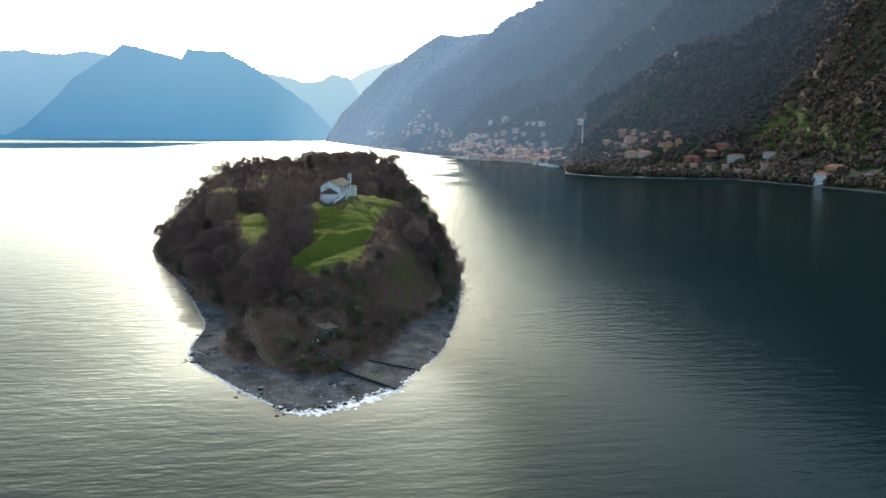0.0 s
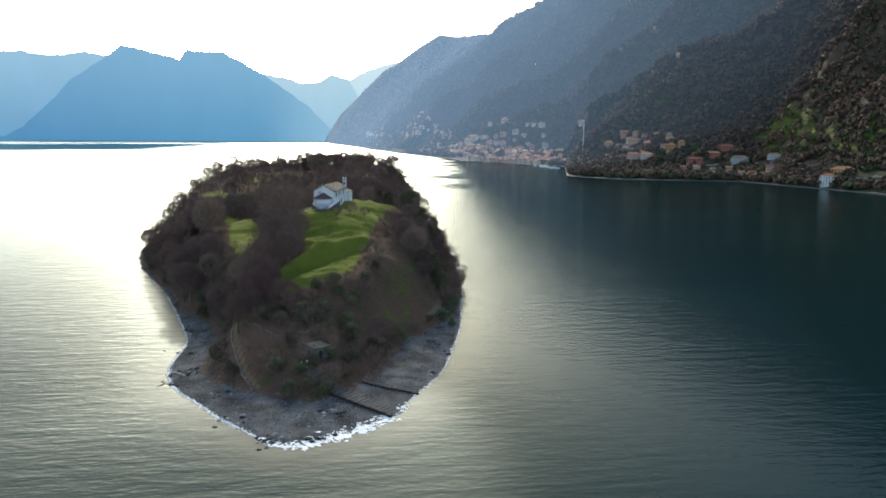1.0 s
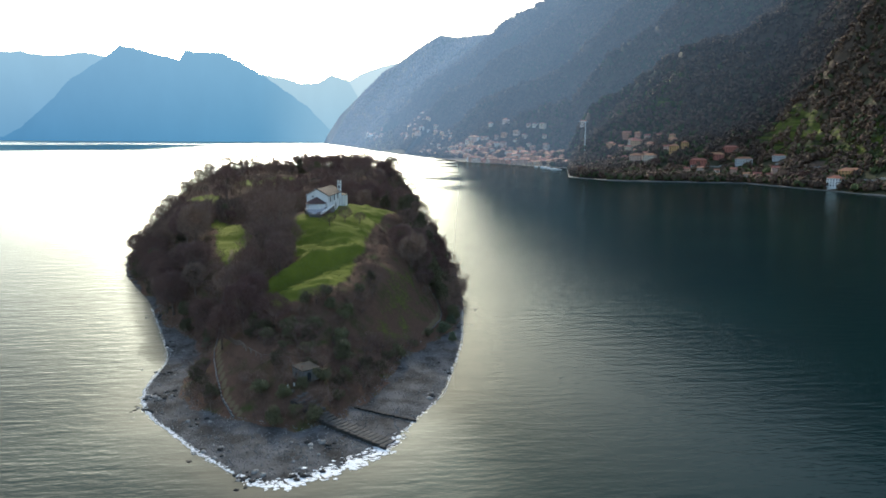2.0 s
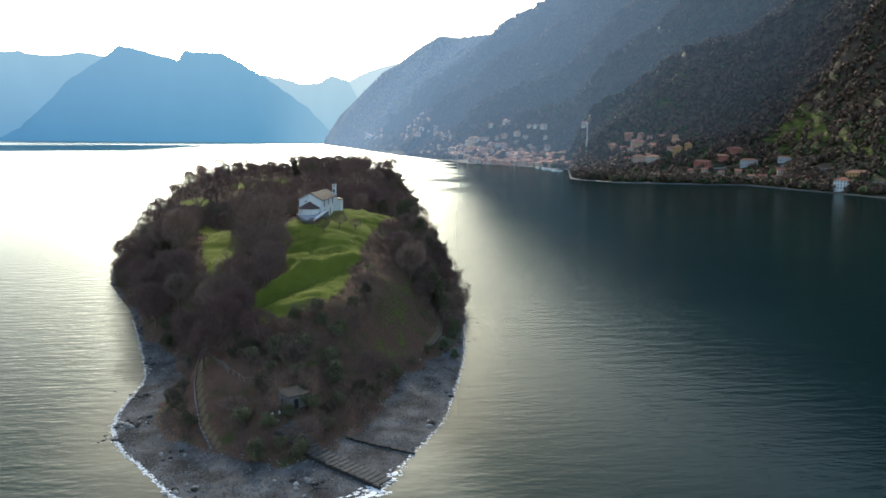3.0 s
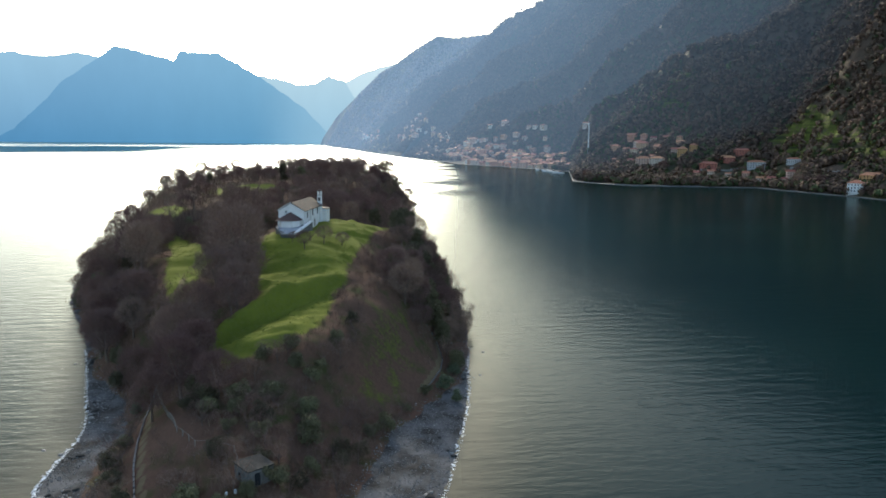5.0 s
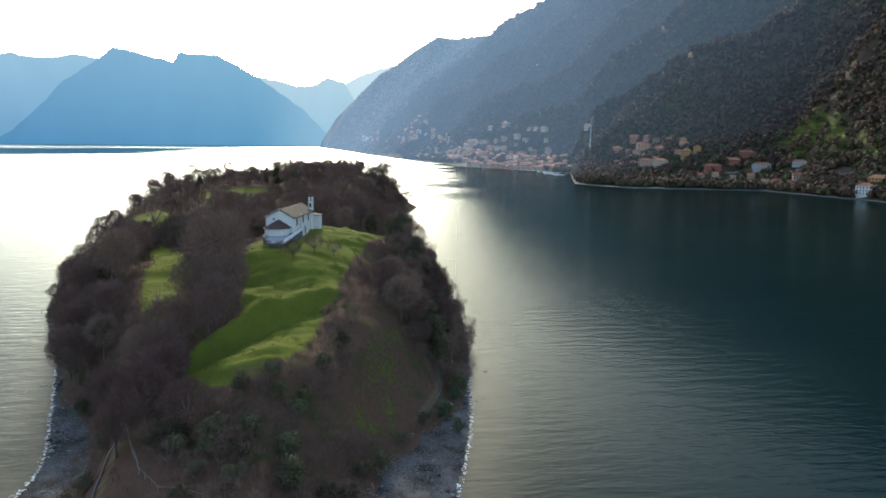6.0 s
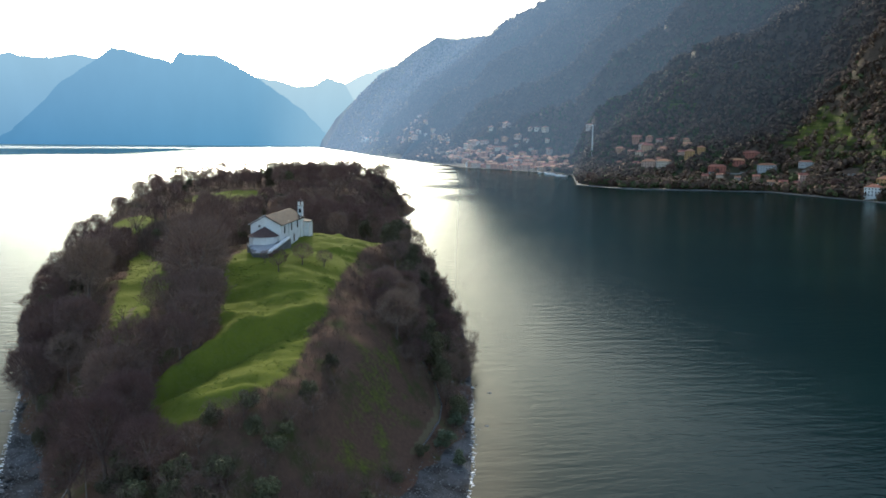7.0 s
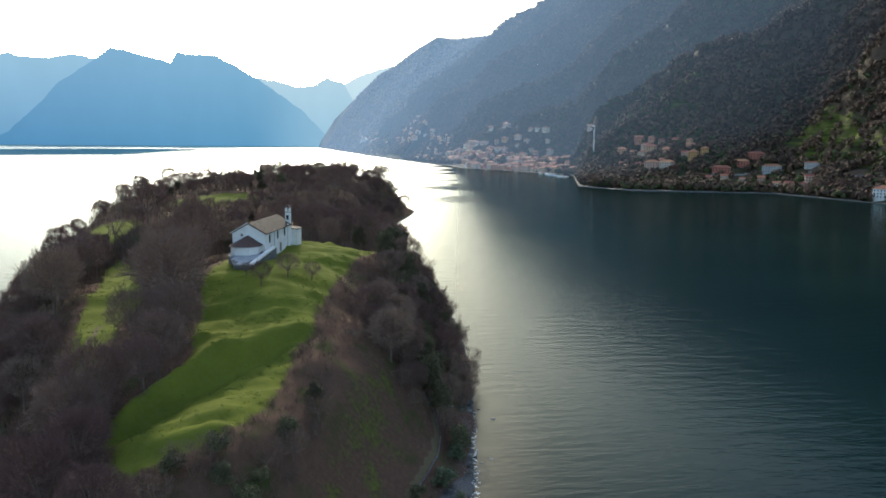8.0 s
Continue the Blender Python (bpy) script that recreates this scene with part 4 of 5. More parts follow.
    window_part(tower, pose(W / 2 - 0.6, L - 1.25, 6.9), 0.5, 1.0)
    annex = part("annex_wall", (box(3.6, 4.2, 6.4, W / 2 - 0.4, L + 2.3, -2.2, 0.02), PLASTER), church)
    part("annex_roof", (slab_between([(W / 2 - 2.4, L + 0.1, 4.75), (W / 2 + 1.6, L + 0.1, 4.3), (W / 2 + 1.6, L + 4.6, 4.3), (W / 2 - 2.4, L + 4.6, 4.75)], 0.18), SLATE), church)
    return church


church = build_church()


def build_terrace():
    terrace = thing("church_terrace", pose(-6.4, 310.6, 32.5, 8.0, 0, -12.0), "grey paved terrace with low white parapet before the church", "terrace")
    part("retaining_wall", (prism([(-3.9, -3.2), (0.3, -11.2), (4.0, -11.2), (5.3, 2.0), (5.1, 4.5), (3.95, 4.5), (3.95, -0.1), (-3.9, -0.1)], -3.2, 0.0), HUTSTONE), terrace)
    r = random.Random(3)
    for j in range(7):
        for i in range(8):
            x, y = -3.4 + i * 1.15, -10.3 + j * 1.15
            if x > 3.2 + (y + 10.6) * 0.09 or x < 0.8 - (y + 10.6) * 0.51:
                continue
            part("paving_slab", (box(1.10, 1.10, 0.10, x, y, r.uniform(0.0, 0.02), 0.015), PAVING), terrace)
    a, b = Vector((4.1, -11.1)), Vector((5.0, 3.4))
    n = 7
    for i in range(n):
        p, q = a.lerp(b, i / n), a.lerp(b, (i + 0.96) / n)
        c = (p + q) / 2
        ang = math.degrees(math.atan2(q.y - p.y, q.x - p.x))
        part("parapet_block", (box((q - p).length, 0.95, 0.45, c.x, c.y, -0.05, 0.03, ang), PLASTER), terrace, "white sloping parapet")
    part("front_kerb", (box(3.6, 0.35, 0.3, 2.1, -11.1, -0.1, 0.03, 0), STONE), terrace)
    return terrace


build_terrace()


# ---- hut, boat, slipway and walls on the shore ----


def build_hut():
    x, y = -3.8, 195.5
    z = land_height(x, y) - 0.5
    hut = thing("stone_hut", pose(x, y, z, 0, 0, 38), "small grey stone hut with a dark doorway among bare shrubs", "hut")
    wall = part("wall", (box(4.4, 4.0, 3.4, 0, 0, -0.5, 0.06), HUTSTONE), hut)
    part("roof", (slab_between([(-2.35, -2.15, 2.95), (2.35, -2.15, 2.95), (2.35, 2.15, 3.3), (-2.35, 2.15, 3.3)], 0.2), DARKSTONE), hut)
    part("doorway", (box(0.95, 0.12, 1.95, -0.6, -2.0, 0.3), GLASS_DARK), wall)
    part("window", (box(0.4, 0.12, 0.5, 1.1, -2.0, 1.3), STEEL), wall, "small pale window")
    part("window", (box(0.12, 0.6, 0.7, -2.2, 0.4, 1.3), GLASS_DARK), wall)
    return hut


build_hut()


def build_dinghy():
    x, y = -7.6, 190.0
    ob = thing("dinghy", pose(x, y, land_height(x, y) + 0.05, 0, 0, 8), "pale grey dinghy lying on the gravel", "boat")
    bm = bmesh.new()
    rings = []
    for i in range(7):
        t = i / 6
        w = 0.72 * math.sin(math.pi * (0.12 + 0.80 * t)) ** 0.7
        xx = -1.7 + 3.4 * t
        rings.append([bm.verts.new((xx, -w, 0.55)), bm.verts.new((xx, -w * 0.7, 0.1)), bm.verts.new((xx, 0, 0.0)), bm.verts.new((xx, w * 0.7, 0.1)), bm.verts.new((xx, w, 0.55))])
    for a, b in zip(rings, rings[1:]):
        for i in range(4):
            bm.faces.new((a[i], a[i + 1], b[i + 1], b[i]))
    bm.faces.new(rings[0])
    bm.faces.new(rings[-1][::-1])
    part("hull", (bm, STONE), ob)
    part("thwart", (box(0.25, 1.2, 0.05, 0.3, 0, 0.42), WOOD), ob)
    for dx, dy in ((0.2, 1.7), (1.5, 1.9)):
        u = thing("storage_barrel", pose(x + dx, y + dy, land_height(x + dx, y + dy)), "small white barrel on the gravel", "barrel", "barrels by the dinghy")
        vs, fs = [], []
        for z0, z1, r0, r1 in ((0, 0.2, 0.18, 0.23), (0.2, 0.42, 0.23, 0.23), (0.42, 0.58, 0.23, 0.17)):
            frustum(vs, fs, (0, 0, z0), (0, 0, z1), r0, r1, 10)
        part("body", mesh_of("body", vs, fs, STEEL, True), u)
        part("lid", (box(0.28, 0.28, 0.05, 0, 0, 0.57, 0.02), WHITE), u)


build_dinghy()


def strip_wall(name, line, height, width, mat, label, step=1.6, category="wall"):
    """A low stone wall along a line over the land, block by block."""
    root = thing(name, None, label, category)
    r = random.Random(len(line) * 7)
    for (xa, ya), (xb, yb) in zip(line, line[1:]):
        length = math.hypot(xb - xa, yb - ya)
        n = max(1, round(length / step))
        for i in range(n):
            k = (i + 0.5) / n
            x, y = xa + (xb - xa) * k, ya + (yb - ya) * k
            part("stone_block", (box(length / n * 0.97, width * r.uniform(0.85, 1.1), height * r.uniform(0.85, 1.15) + 0.4, x, y, land_height(x, y) - 0.4, 0.04, math.degrees(math.atan2(yb - ya, xb - xa))), mat), root)
    return root


strip_wall("beach_wall", [(6.5, 190.5), (12, 187.5), (19.2, 184.2)], 0.4, 0.6, DARKSTONE, "low dark stone wall running down the gravel beach")
strip_wall("path_wall", [(-31.6, 262), (-30.6, 245), (-29.6, 232), (-27.6, 220), (-24.6, 206), (-21.6, 195), (-18, 187)], 0.4, 0.3, HUTSTONE, "low pale stone wall beside the slope path")
strip_wall("slope_wall", [(30.8, 283), (33.3, 275), (33.8, 268), (32.3, 260), (29.8, 253), (26.8, 246)], 0.25, 0.22, HUTSTONE, "low pale stone wall edging the shore path")


SLIPSTONE = simple("worn_slip_stone", (0.045, 0.043, 0.040), (0.13, 0.125, 0.118), 0.9, 0.95, 0.5, 0.05, "pos", 0.05)


def build_slipway():
    ramp_ = thing("slipway", None, "worn stone slipway with cross ribs leading into the water", "slipway")
    a, b = Vector((-5.0, 189.0)), Vector((14.0, 172.0))
    d = (b - a).normalized()
    side = Vector((-d.y, d.x))
    ang = math.degrees(math.atan2(d.y, d.x))
    n = 22
    r = random.Random(8)
    for i in range(n):
        for s in (-1, 0, 1):
            c = a.lerp(b, (i + 0.5) / n) + side * s * 1.35
            z = max(-0.25, land_height(c.x, c.y)) + r.uniform(-0.01, 0.02)
            part("paving_stone", (box((b - a).length / n * 0.99, 1.33, 0.6, c.x, c.y, z - 0.4, 0.05, ang + r.uniform(-2, 2)), SLIPSTONE), ramp_)
    for i in range(14):
        c = a.lerp(b, (i + 0.5) / 14) - side * 2.3
        part("kerb_stone", (box((b - a).length / 14 * 0.96, 0.45, 1.0, c.x, c.y, land_height(c.x, c.y) - 0.35, 0.05, ang), DARKSTONE), ramp_)


build_slipway()


FENCEWOOD = simple("bleached_wood", (0.13, 0.115, 0.095), (0.25, 0.22, 0.19), 2.0, 0.85, 0.3, 0.02)


def build_fence(line):
    fence = thing("wire_fence", None, "thin post and rail fence across the brown slope", "fence")
    pts = []
    for (xa, ya), (xb, yb) in zip(line, line[1:]):
        n = max(1, round(math.hypot(xb - xa, yb - ya) / 2.2))
        pts += [(xa + (xb - xa) * i / n, ya + (yb - ya) * i / n) for i in range(n)]
    pts.append(line[-1])
    tops = []
    for x, y in pts:
        z = land_height(x, y)
        part("post", (box(0.16, 0.16, 1.5, x, y, z - 0.3, 0.01), FENCEWOOD), fence)
        tops.append(Vector((x, y, z + 1.05)))
    for p, q in zip(tops, tops[1:]):
        vs, fs = [], []
        frustum(vs, fs, p, q, 0.04, 0.04, 4)
        part("rail", mesh_of("rail", vs, fs, FENCEWOOD), fence)


build_fence(FENCE_LINE)


# ---- stones and foam ----
def rock_mesh(seed, mat):
    r = random.Random(seed)
    bm = bmesh.new()
    bmesh.ops.create_icosphere(bm, subdivisions=2, radius=1)
    for v in bm.verts:
        k = 1 + 0.35 * noise.noise(v.co * 1.2 + Vector((seed * 3.1, 0, 0))) + 0.12 * noise.noise(v.co * 3.5)
        v.co = Vector((v.co.x * k, v.co.y * k * 0.8, v.co.z * k * 0.55))
    me = bpy.data.meshes.new("boulder")
    bm.to_mesh(me)
    bm.free()
    me.materials.append(mat)
    return me


ROCKS = [rock_mesh(i, DARKSTONE if i % 2 else STONE) for i in range(6)]


def place_rocks():
    r = random.Random(21)
    spots = []
    for cx, cy, n, sp in ((-37, 204, 26, 3.0), (-38.5, 196, 14, 2.2), (-41, 222, 12, 3.5), (-45, 245, 10, 4.0), (-57, 283, 14, 6.0), (-12, 160, 14, 3.0), (-2, 160.5, 16, 3.0), (-20, 172, 10, 3.0),
                          (24, 199, 8, 1.4), (30, 218, 5, 4.0), (43, 285, 10, 6.0), (-1, 172, 14, 3.5), (-26, 188, 8, 3), (40, 262, 6, 4.0)):
        for i in range(n):
            spots.append((cx + r.gauss(0, sp * 0.6), cy + r.gauss(0, sp * 0.6)))
    for x, y in spots:
        s = r.uniform(0.25, 0.75)
        z = max(land_height(x, y), -0.25)
        ob = new("boulder", ROCKS[r.randrange(6)])
        ob.matrix_world = pose(x, y, z + 0.08 * s, r.uniform(-15, 15), r.uniform(-15, 15), r.uniform(0, 360)) @ Matrix.Diagonal((s, s, s, 1))
        tagged(ob, "dark wet boulder on the gravel shore", "rock", "boulders on the shore")


place_rocks()


def pebbles():
    r = random.Random(4)
    verts, faces = [], []
    n = 0
    while n < 9000:
        x, y = r.uniform(-66, 50), r.uniform(156, 300)
        if not inside((x, y), COAST):
            continue
        d = edge_distance((x, y), COAST)
        if d > beach_width(x, y) + 2 or r.random() > 0.35 + 0.65 * (noise.noise((x * .12, y * .12, 2)) > 0.0):
            continue
        n += 1
        s = r.uniform(0.07, 0.26)
        z = land_height(x, y)
        k = len(verts)
        w = r.uniform(0, 6)
        for q in range(4):
            verts.append((x + s * math.cos(w + q * 1.57) * r.uniform(.7, 1.3), y + s * math.sin(w + q * 1.57) * r.uniform(.7, 1.3), z - 0.03))
        verts.append((x + r.uniform(-.3, .3) * s, y + r.uniform(-.3, .3) * s, z + s * 0.75))
        faces.extend([(k, k + 1, k + 4), (k + 1, k + 2, k + 4), (k + 2, k + 3, k + 4), (k + 3, k, k + 4)])
    return mesh_of("pebbles", verts, faces, PEBBLE)


PEBBLE = simple("pebbles", (0.07, 0.068, 0.064), (0.22, 0.215, 0.205), 1.5, 0.85, 0, 0, "pos", 0.3, "island", 0.5)
tagged(new("pebbles", pebbles()), "grey pebbles and cobbles on the beach", "pebbles", kind="stuff")


def foam_mesh():
    """Broken wash along the shore, thickest on the tip."""
    r = random.Random(12)
    verts, faces = [], []
    for i, (x, y) in enumerate(COAST):
        nx, ny = COAST[(i + 1) % len(COAST)]
        if y > 290:
            continue
        tip = smoothstep(186, 166, y) * smoothstep(-14, -2, x)
        amount = 7 + 78 * tip * smoothstep(22, 14, x) * (0.55 + 0.45 * math.sin(x * 0.9 + y * 0.5)) + 20 * smoothstep(235, 190, y) * (x < 0)
        length = math.hypot(nx - x, ny - y)
        ox, oy = (ny - y) / length, -(nx - x) / length
        for q in range(int(amount * length / 2.5)):
            k = r.random()
            off = r.gauss(0.15 + 0.35 * tip, 0.25 + 0.85 * tip)
            px, py = x + (nx - x) * k - ox * off, y + (ny - y) * k - oy * off
            s = r.uniform(0.08, 0.22) * (1 + 0.9 * tip)
            b = len(verts)
            w = r.uniform(0, 6)
            z = 0.03 + max(0.0, land_height(px, py)) + r.uniform(0, 0.02)
            m = r.randint(5, 7)
            for e in range(m):
                rr = s * r.uniform(0.5, 1.3)
                verts.append((px + rr * 1.5 * math.cos(w + e * 6.283 / m), py + rr * math.sin(w + e * 6.283 / m), z))
            verts.append((px, py, z + 0.05))
            faces.extend([(b + e, b + (e + 1) % m, b + m) for e in range(m)])
    return mesh_of("foam", verts, faces, FOAM)


tagged(new("foam", foam_mesh()), "white foam where small waves break on the shore", "foam", kind="stuff")

# ---- the far shore: town, woods, boats ----
from mathutils.bvhtree import BVHTree


def tree_of(ob):
    me = ob.data
    return BVHTree.FromPolygons([v.co[:] for v in me.vertices], [p.vertices[:] for p in me.polygons])


FLANK = tree_of(near_flank)
MID = tree_of(mid_flank)
FLANK_FAR = tree_of(far_flank)


def flank_height(x, y):
    best = None
    for tree in (FLANK, MID, FLANK_FAR):
        hit = tree.ray_cast(Vector((x, y, 2000)), Vector((0, 0, -1)))[0]
        if hit is not None and (best is None or hit.z > best):
            best = hit.z
    return best if best is not None else -5.0


def house_model(w, d, storeys, wall_mat, roof_mat, label, hip=True, bays=4, group="houses of the lakeside town"):
    """A rendered house: walls, hipped or gabled roof with eaves, windows on the lake side and the near end."""
    h = storeys * 3.0 + 0.4
    root = thing("house", pose(0, 0, -400), label, "house", group)
    wall = part("wall", (box(w, d, h + 3.5, 0, 0, -3.5, 0.03), wall_mat), root)
    o, rise = 0.7, min(w, d) * 0.30
    bm = bmesh.new()
    e = [bm.verts.new(p) for p in ((-w / 2 - o, -d / 2 - o, h), (w / 2 + o, -d / 2 - o, h), (w / 2 + o, d / 2 + o, h), (-w / 2 - o, d / 2 + o, h))]
    inset = (d / 2 + o) if hip else 0.0
    if w >= d:
        r0, r1 = bm.verts.new((-w / 2 - o + inset, 0, h + rise)), bm.verts.new((w / 2 + o - inset, 0, h + rise))
        fs = ((e[0], e[1], r1, r0), (e[1], e[2], r1), (e[2], e[3], r0, r1), (e[3], e[0], r0))
    else:
        inset = (w / 2 + o) if hip else 0.0
        r0, r1 = bm.verts.new((0, -d / 2 - o + inset, h + rise)), bm.verts.new((0, d / 2 + o - inset, h + rise))
        fs = ((e[0], e[1], r0), (e[1], e[2], r1, r0), (e[2], e[3], r1), (e[3], e[0], r0, r1))
    for f in fs:
        bm.faces.new(f)
    bm.faces.new(e[::-1])
    bmesh.ops.recalc_face_normals(bm, faces=bm.faces)
    roof = part("roof", (bm, roof_mat), root)
    part("chimney", (box(0.7, 0.7, 1.8, w * 0.2, d * 0.12, h + rise * 0.45, 0.02), wall_mat), roof)
    pane = bpy.data.meshes.new("window")
    b = box(1.0, 0.10, 1.6, 0, 0, 0)
    b.to_mesh(pane)
    b.free()
    pane.materials.append(GLASS_DARK)
    for s in range(storeys):
        for i in range(bays):
            x = -w / 2 + w * (i + 0.5) / bays
            part("window", pane, wall, "", pose(x, -d / 2 - 0.03, 0.9 + 3.0 * s))
        for y in (-d / 4, d / 4):
            part("window", pane, wall, "", pose(-w / 2 - 0.03, y, 0.9 + 3.0 * s, 0, 0, 90))
    return root


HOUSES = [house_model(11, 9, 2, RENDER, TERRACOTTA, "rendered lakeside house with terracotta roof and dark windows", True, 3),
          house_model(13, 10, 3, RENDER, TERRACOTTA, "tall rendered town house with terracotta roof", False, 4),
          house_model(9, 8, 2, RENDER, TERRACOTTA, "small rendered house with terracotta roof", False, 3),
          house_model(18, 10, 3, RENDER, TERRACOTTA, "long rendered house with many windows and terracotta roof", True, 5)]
PLACED = set()


def set_house(src, x, y, turn, z=None, scale=1.0, label=""):
    z = max(0.6, flank_height(x, y)) if z is None else z
    m = pose(x, y, z, 0, 0, turn)
    if src in PLACED:
        ob = copy_thing(src, m)
        ob.scale = (scale,) * 3
    else:
        ob = src
        ob.matrix_basis = m @ Matrix.Scale(scale, 4)
        PLACED.add(src)
    if label:
        ob["label"] = label
    return ob


HOUSE_SPOTS = []


def town(region, count, gap, seed, turn, models):
    r = random.Random(seed)
    xs, ys = [p[0] for p in region], [p[1] for p in region]
    made = tries = 0
    while made < count and tries < count * 60:
        tries += 1
        x, y = r.uniform(min(xs), max(xs)), r.uniform(min(ys), max(ys))
        if not inside((x, y), region) or any(math.hypot(x - a, y - b) < gap for a, b in HOUSE_SPOTS):
            continue
        HOUSE_SPOTS.append((x, y))
        set_house(models[r.randrange(len(models))], x, y, turn + r.uniform(-12, 12), None, r.uniform(0.75, 1.0))
        made += 1


# single buildings known by their colour
RED = house_model(24, 10, 2, WALL_RED, TERRACOTTA, "red rendered apartment house with terracotta roof on the slope", True, 6, "red apartment houses")
for x, y, s in ((472, 1043, 0.9), (500, 1050, 0.9), (524, 1057, 0.85)):
    HOUSE_SPOTS.append((x, y))
    set_house(RED, x, y, -28, None, s)
GREYH = house_model(26, 10, 3, WALL_GREY, TERRACOTTA, "long grey apartment house with brown roof", True, 7, "grey houses")
for x, y, s in ((524, 1018, 0.85), (548, 974, 0.6)):
    HOUSE_SPOTS.append((x, y))
    set_house(GREYH, x, y, -28, None, s)
ORANGE = house_model(13, 10, 3, WALL_ORANGE, TERRACOTTA, "orange rendered house with terracotta roof", True, 4, "orange houses")
for x, y, s in ((462, 1103, 1.0), (478, 1104, 0.8)):
    HOUSE_SPOTS.append((x, y))
    set_house(ORANGE, x, y, -25, None, s)
VILLA = house_model(15, 11, 3, PLASTER, TERRACOTTA, "white lakeside villa with dark arched windows", True, 5, "lakeside villas")
set_house(VILLA, 528, 822, -50, None, 1.0)
OCHRE = house_model(26, 12, 2, WALL_ORANGE, TERRACOTTA, "ochre villa with a broad brown roof behind the white one", True, 7, "lakeside villas")
HOUSE_SPOTS += [(528, 822), (548, 826)]
set_house(OCHRE, 548, 826, -50, None, 0.9)
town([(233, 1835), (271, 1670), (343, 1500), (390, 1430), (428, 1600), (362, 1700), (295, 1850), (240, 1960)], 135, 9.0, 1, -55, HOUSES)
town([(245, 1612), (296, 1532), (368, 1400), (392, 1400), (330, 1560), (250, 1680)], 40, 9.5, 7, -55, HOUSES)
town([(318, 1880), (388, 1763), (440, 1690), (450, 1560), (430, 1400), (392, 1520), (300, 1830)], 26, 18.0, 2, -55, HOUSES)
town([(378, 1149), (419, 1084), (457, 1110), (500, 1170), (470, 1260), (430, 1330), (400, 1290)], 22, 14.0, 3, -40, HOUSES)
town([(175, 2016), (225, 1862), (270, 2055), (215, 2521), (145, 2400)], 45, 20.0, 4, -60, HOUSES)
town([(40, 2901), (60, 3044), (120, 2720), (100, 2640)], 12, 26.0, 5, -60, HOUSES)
town([(440, 1022), (486, 992), (520, 925), (534, 930), (505, 1005), (450, 1040)], 8, 13.0, 6, -30, HOUSES[2:3])


def tuft_trees(name, regions, mat, label, seed, tall, tufts):
    """A wood of many small trees, each a ragged cluster of sprays on a stem."""
    r = random.Random(seed)
    verts, faces = [], []
    for region, count in regions:
        xs, ys = [p[0] for p in region], [p[1] for p in region]
        made = tries = 0
        while made < count and tries < count * 8:
            tries += 1
            x, y = r.uniform(min(xs), max(xs)), r.uniform(min(ys), max(ys))
            if not inside((x, y), region):
                continue
            if any(abs(x - a) < 9 and -13 < y - b < 8 for a, b in HOUSE_SPOTS):
                continue
            if any(g > 0.6 and math.hypot((x - cx) / rx, (y - cy) / ry) < 0.9 and r.random() < 0.62 for cx, cy, rx, ry, g in GREENS):
                continue
            z = flank_height(x, y)
            if z < 0.2:
                continue
            made += 1
            h = r.uniform(*tall)
            c = Vector((x, y, z + h * 0.55))
            for q in range(tufts):
                d = Vector((r.gauss(0, 1), r.gauss(0, 1), r.gauss(0, 1))).normalized()
                p = c + Vector((d.x * h * 0.42, d.y * h * 0.42, d.z * h * 0.48)) * r.uniform(0.45, 1.0)
                n = (d + Vector((r.gauss(0, .25), r.gauss(0, .25), r.gauss(0.3, .25)))).normalized()
                a = n.orthogonal().normalized() * h * r.uniform(0.15, 0.26)
                b = n.cross(a).normalized() * h * r.uniform(0.15, 0.26)
                k = len(verts)
                verts.extend((p - a - b * 0.5, p + a - b * 0.5, p + b))
                faces.append((k, k + 1, k + 2))
    return tagged(new(name, mesh_of(name, verts, faces, mat)), label, "forest", kind="stuff")


TERRACES = [[(430, 1059), (461, 1043), (489, 1033), (513, 1015)], [(441, 1015), (478, 990), (500, 975)], [(528, 986), (548, 955)], [(546, 800), (554, 758)], [(540, 905), (556, 870)]]
for line in TERRACES:
    for (xa, ya), (xb, yb) in zip(line, line[1:]):
        n_spots = max(1, int(math.hypot(xb - xa, yb - ya) / 12))
        HOUSE_SPOTS += [(xa + (xb - xa) * i / n_spots, ya + (yb - ya) * i / n_spots) for i in range(n_spots)]
SLOPE_ALL = [(640, 420), (522, 800), (487, 945), (345, 985), (300, 1068), (372, 1340), (300, 1580), (575, 2350), (700, 2150), (830, 1750), (900, 1450), (900, 1100), (1000, 700)]
LOW_BELT = [(575, 480), (522, 800), (487, 945), (345, 985), (300, 1068), (372, 1340), (300, 1580), (420, 1900), (470, 1700), (520, 1400), (520, 1080), (600, 900), (660, 500)]
CAPE = [(345, 985), (300, 1068), (330, 1200), (372, 1250), (420, 1060)]
VILLA_WOOD = [(530, 842), (505, 915), (540, 940), (566, 850)]
SHORE_BELT = [(530, 800), (495, 945), (352, 992), (308, 1072), (330, 1100), (400, 1040), (520, 1000), (560, 830)]
tuft_trees("bare_forest", [(SLOPE_ALL, 24000), (LOW_BELT, 1500), (CAPE, 160), (VILLA_WOOD, 120)], WOODS, "bare brown winter forest on the mountain flank", 41, (7, 12), 21)
tuft_trees("evergreen_forest", [(SLOPE_ALL, 3000), (LOW_BELT, 3000), (CAPE, 140), (VILLA_WOOD, 60), (SHORE_BELT, 420)], WOODS_GREEN, "dark evergreen trees scattered over the mountain foot", 43, (5, 10), 22)

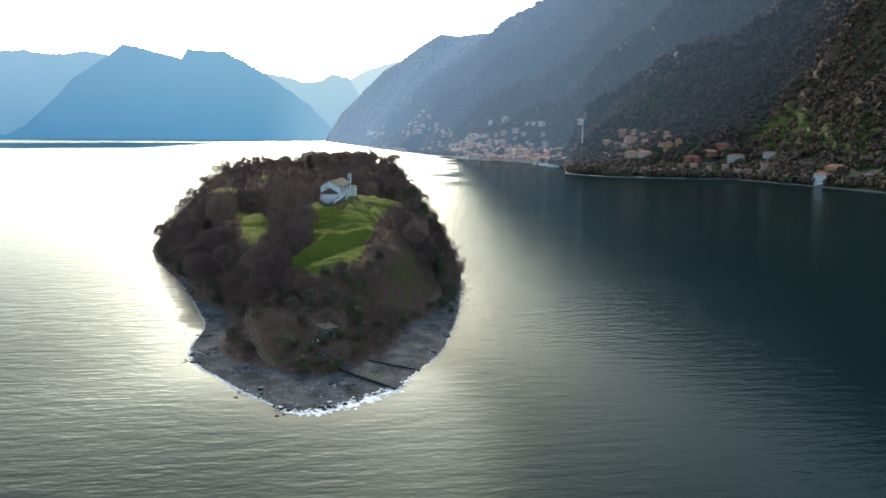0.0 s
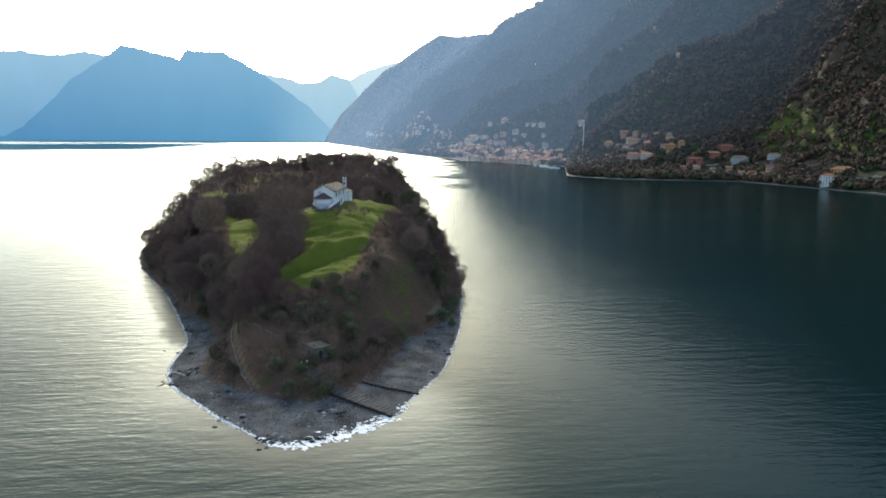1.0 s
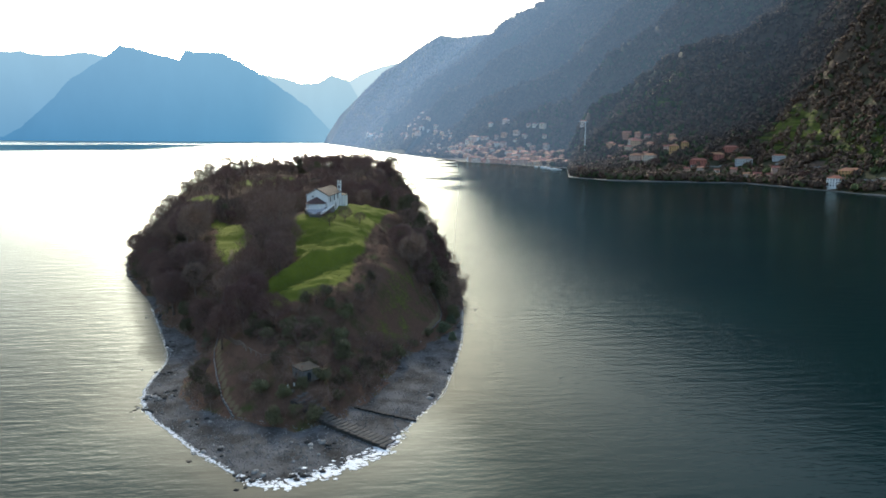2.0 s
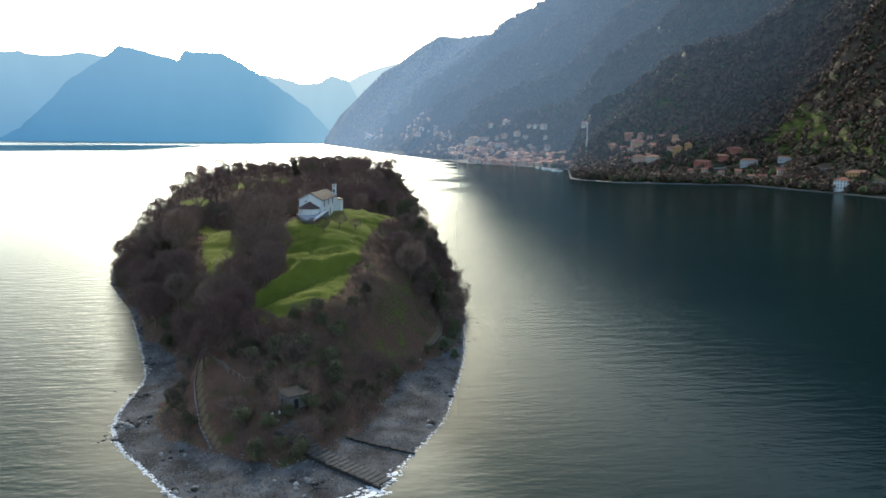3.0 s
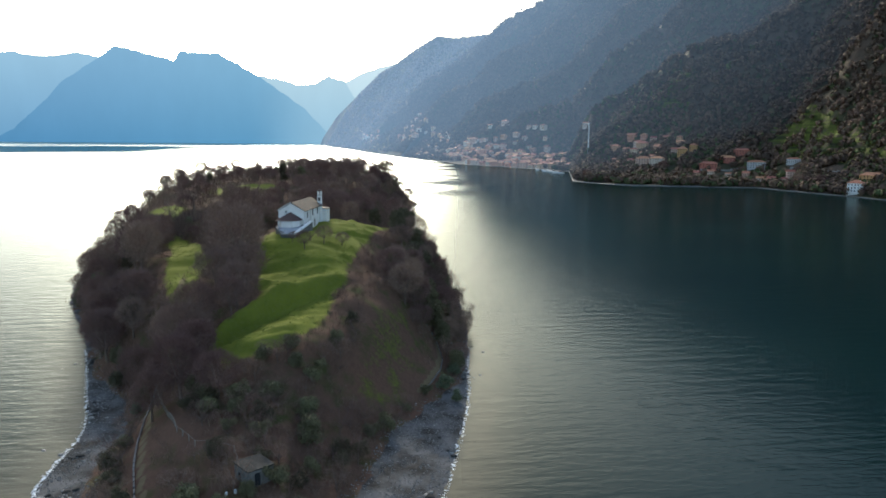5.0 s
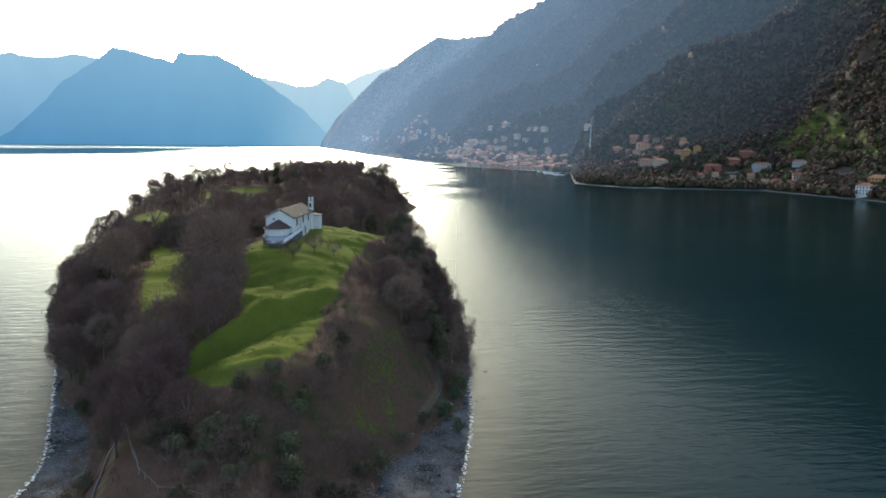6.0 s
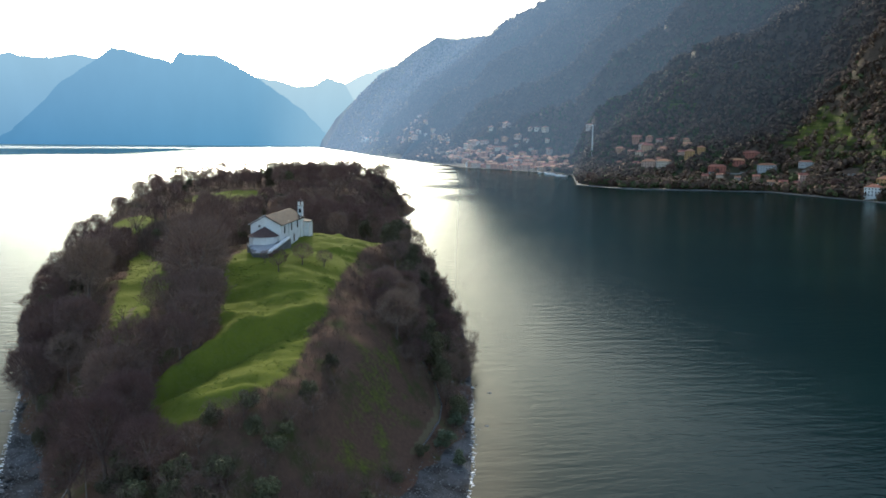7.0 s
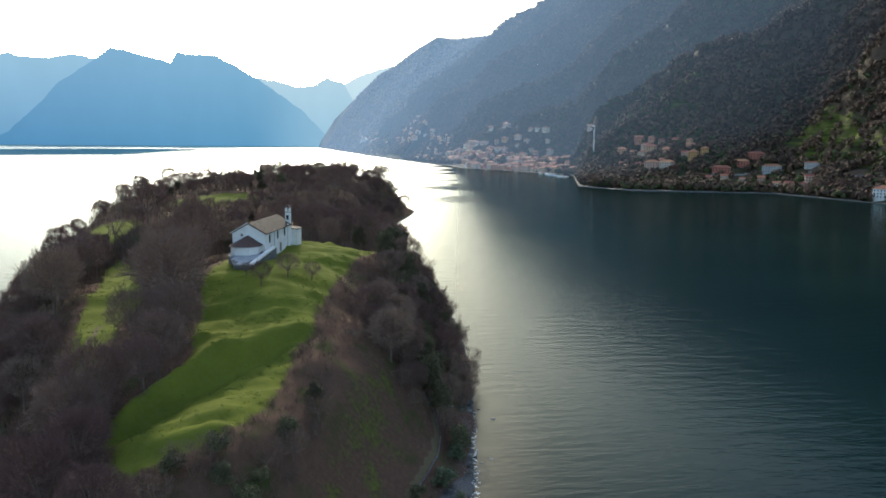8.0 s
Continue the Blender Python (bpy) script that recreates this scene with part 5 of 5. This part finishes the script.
FAR_WOODS = [(300, 1580), (189, 1903), (145, 2110), (135, 2350), (120, 2550), (301, 2690), (389, 2640), (499, 2550), (588, 2400)]
tuft_trees("far_forest", [(FAR_WOODS, 7000)], WOODS, "hazy bare forest on the farther spur", 47, (7, 13), 12)
FAR_RIDGE = [(145, 2150), (105, 2400), (66, 2600), (42, 2838), (4, 3100), (-26, 3300), (-56, 3500), (-86, 3700), (-110, 3900), (40, 3790), (140, 3590), (185, 3490), (275, 3390), (355, 3290), (420, 3180), (495, 2990), (510, 2890)]
tuft_trees("far_ridge_forest", [(FAR_RIDGE, 6500)], WOODS, "hazy bare forest on the farthest ridge", 49, (7, 11), 9)


def embankment():
    """Stone quay wall along the far shore."""
    line = [p[:2] for p in NEAR_FLANK[1:10]]
    verts, faces = [], []
    for (xa, ya), (xb, yb) in zip(line, line[1:]):
        n = max(1, int(math.hypot(xb - xa, yb - ya) / 12))
        for i in range(n + 1):
            k = i / n
            x, y = xa + (xb - xa) * k, ya + (yb - ya) * k
            h = 0.7 + 1.0 * noise.noise((x * 0.03, y * 0.03, 1.0))
            verts.extend([(x - 2.0, y - 1.0, -1.0), (x - 1.8, y - 0.9, h), (x + 5, y + 2.5, h + 0.3), (x + 6, y + 3, -1.0)])
    for i in range(len(verts) // 4 - 1):
        a = i * 4
        for e in range(3):
            faces.append((a + e, a + 4 + e, a + 5 + e, a + 1 + e))
    return tagged(new("embankment", mesh_of("embankment", verts, faces, HUTSTONE)), "pale stone quay wall along the far shore", "quay", kind="structure")


embankment()


def build_crane():
    crane = thing("tower_crane", pose(390, 1301, flank_height(390, 1301), 0, 0, 15), "tall pale tower crane above the town roofs", "crane")
    vs, fs = [], []
    for sx in (-0.7, 0.7):
        for sy in (-0.7, 0.7):
            frustum(vs, fs, (sx, sy, -3), (sx, sy, 49), 0.22, 0.2, 4)
    for i in range(16):
        z = i * 3.0
        for p, q in (((-.7, -.7), (.7, -.7)), ((.7, -.7), (.7, .7)), ((.7, .7), (-.7, .7)), ((-.7, .7), (-.7, -.7))):
            frustum(vs, fs, (*p, z), (*q, z + 3.0), 0.13, 0.13, 3)
    part("mast", mesh_of("mast", vs, fs, STEEL), crane)
    vs, fs = [], []
    frustum(vs, fs, (4, 0, 49), (-14, 0, 49), 0.35, 0.25, 4)
    frustum(vs, fs, (0, 0, 52), (-11, 0, 49.4), 0.12, 0.12, 3)
    part("jib", mesh_of("jib", vs, fs, STEEL), crane)
    part("counterweight", (box(2.0, 1.4, 1.6, 4, 0, 47.4, 0.05), STONE), crane)
    part("cab", (box(1.4, 1.4, 2.0, -1.2, 0, 46.8, 0.05), WHITE), crane)


build_crane()


def boat_model():
    root = thing("motor_boat", pose(0, 0, -400), "white motor boat moored at the town quay", "boat", "boats moored at the quay")
    bm = bmesh.new()
    rings = []
    for i in range(8):
        t = i / 7
        w = 1.25 * (1 - t ** 3) + 0.05
        y = -3.6 + 7.2 * t
        rings.append([bm.verts.new((-w, y, 1.0 + 0.3 * t)), bm.verts.new((-w * 0.75, y, 0.0)), bm.verts.new((0, y, -0.3)), bm.verts.new((w * 0.75, y, 0.0)), bm.verts.new((w, y, 1.0 + 0.3 * t))])
    for a, b in zip(rings, rings[1:]):
        for i in range(4):
            bm.faces.new((a[i], a[i + 1], b[i + 1], b[i]))
        bm.faces.new((a[4], a[0], b[0], b[4]))
    bm.faces.new(rings[0])
    bmesh.ops.recalc_face_normals(bm, faces=bm.faces)
    part("hull", (bm, WHITE), root)
    part("cabin", (box(1.7, 2.4, 0.9, 0, 0.3, 1.1, 0.12, 0, 0.8), WHITE), root)
    part("windscreen", (box(1.5, 0.1, 0.5, 0, 1.5, 1.4), GLASS_DARK), root)
    return root


BOAT = boat_model()
rb = random.Random(14)
for i in range(18):
    x, y = 343 + rb.uniform(-4, 4), 1282 + (i % 9) * 14 + rb.uniform(-3, 3)
    x -= 9 * (i // 9)
    m = pose(x, y, 0.15, 0, 0, 80 + rb.uniform(-15, 15))
    if i == 0:
        BOAT.matrix_basis = m
    else:
        copy_thing(BOAT, m)


def terrace_walls():
    """Low walls that hold up the gardens below the houses."""
    for line in TERRACES:
        root = thing("terrace_wall", None, "low pale stone terrace wall in the lakeside gardens", "wall", "garden terrace walls")
        for (xa, ya), (xb, yb) in zip(line, line[1:]):
            length = math.hypot(xb - xa, yb - ya)
            count = max(1, round(length / 7))
            for i in range(count):
                f = (i + 0.5) / count
                x, y = xa + (xb - xa) * f, ya + (yb - ya) * f
                part("wall_section", (box(length / count, 0.6, 3.4, x, y, flank_height(x, y) - 1.6, 0.05, math.degrees(math.atan2(yb - ya, xb - xa))), STONE), root)


terrace_walls()


def far_plant(src, x, y, scale, turn):
    ob = copy_thing(src, pose(x, y, flank_height(x, y) - 0.3, 0, 0, turn))
    ob.scale = (scale,) * 3
    return ob


CYPRESS = tree_model("cypress", leafy_tree_mesh(83, 15.0, 1.7, 22, 2600, 0.34, None, 0.02), "tall dark columnar cypress beside the villa", "tree", "cypresses by the villa")
CYPRESS.matrix_basis = pose(533, 806, flank_height(533, 806) - 0.3)
for x, y, k in ((537, 801, 0.9), (541, 812, 0.75), (512, 888, 0.7)):
    far_plant(CYPRESS, x, y, k, 40 * k)
for x, y, k in ((419, 1062, 1.25), (352, 1015, 1.1), (318, 1060, 1.15), (322, 1085, 1.2), (335, 1040, 1.0), (372, 1010, 1.0), (388, 1045, 1.1), (515, 905, 1.2), (520, 890, 1.1), (522, 872, 1.2), (527, 858, 1.1)):
    ob = far_plant(BARE[0] if k > 1.1 else BARE[3], x, y, k, 100 * k)
    tagged(ob, "round bare tree by the far lake shore", "tree", "bare trees on the far shore")
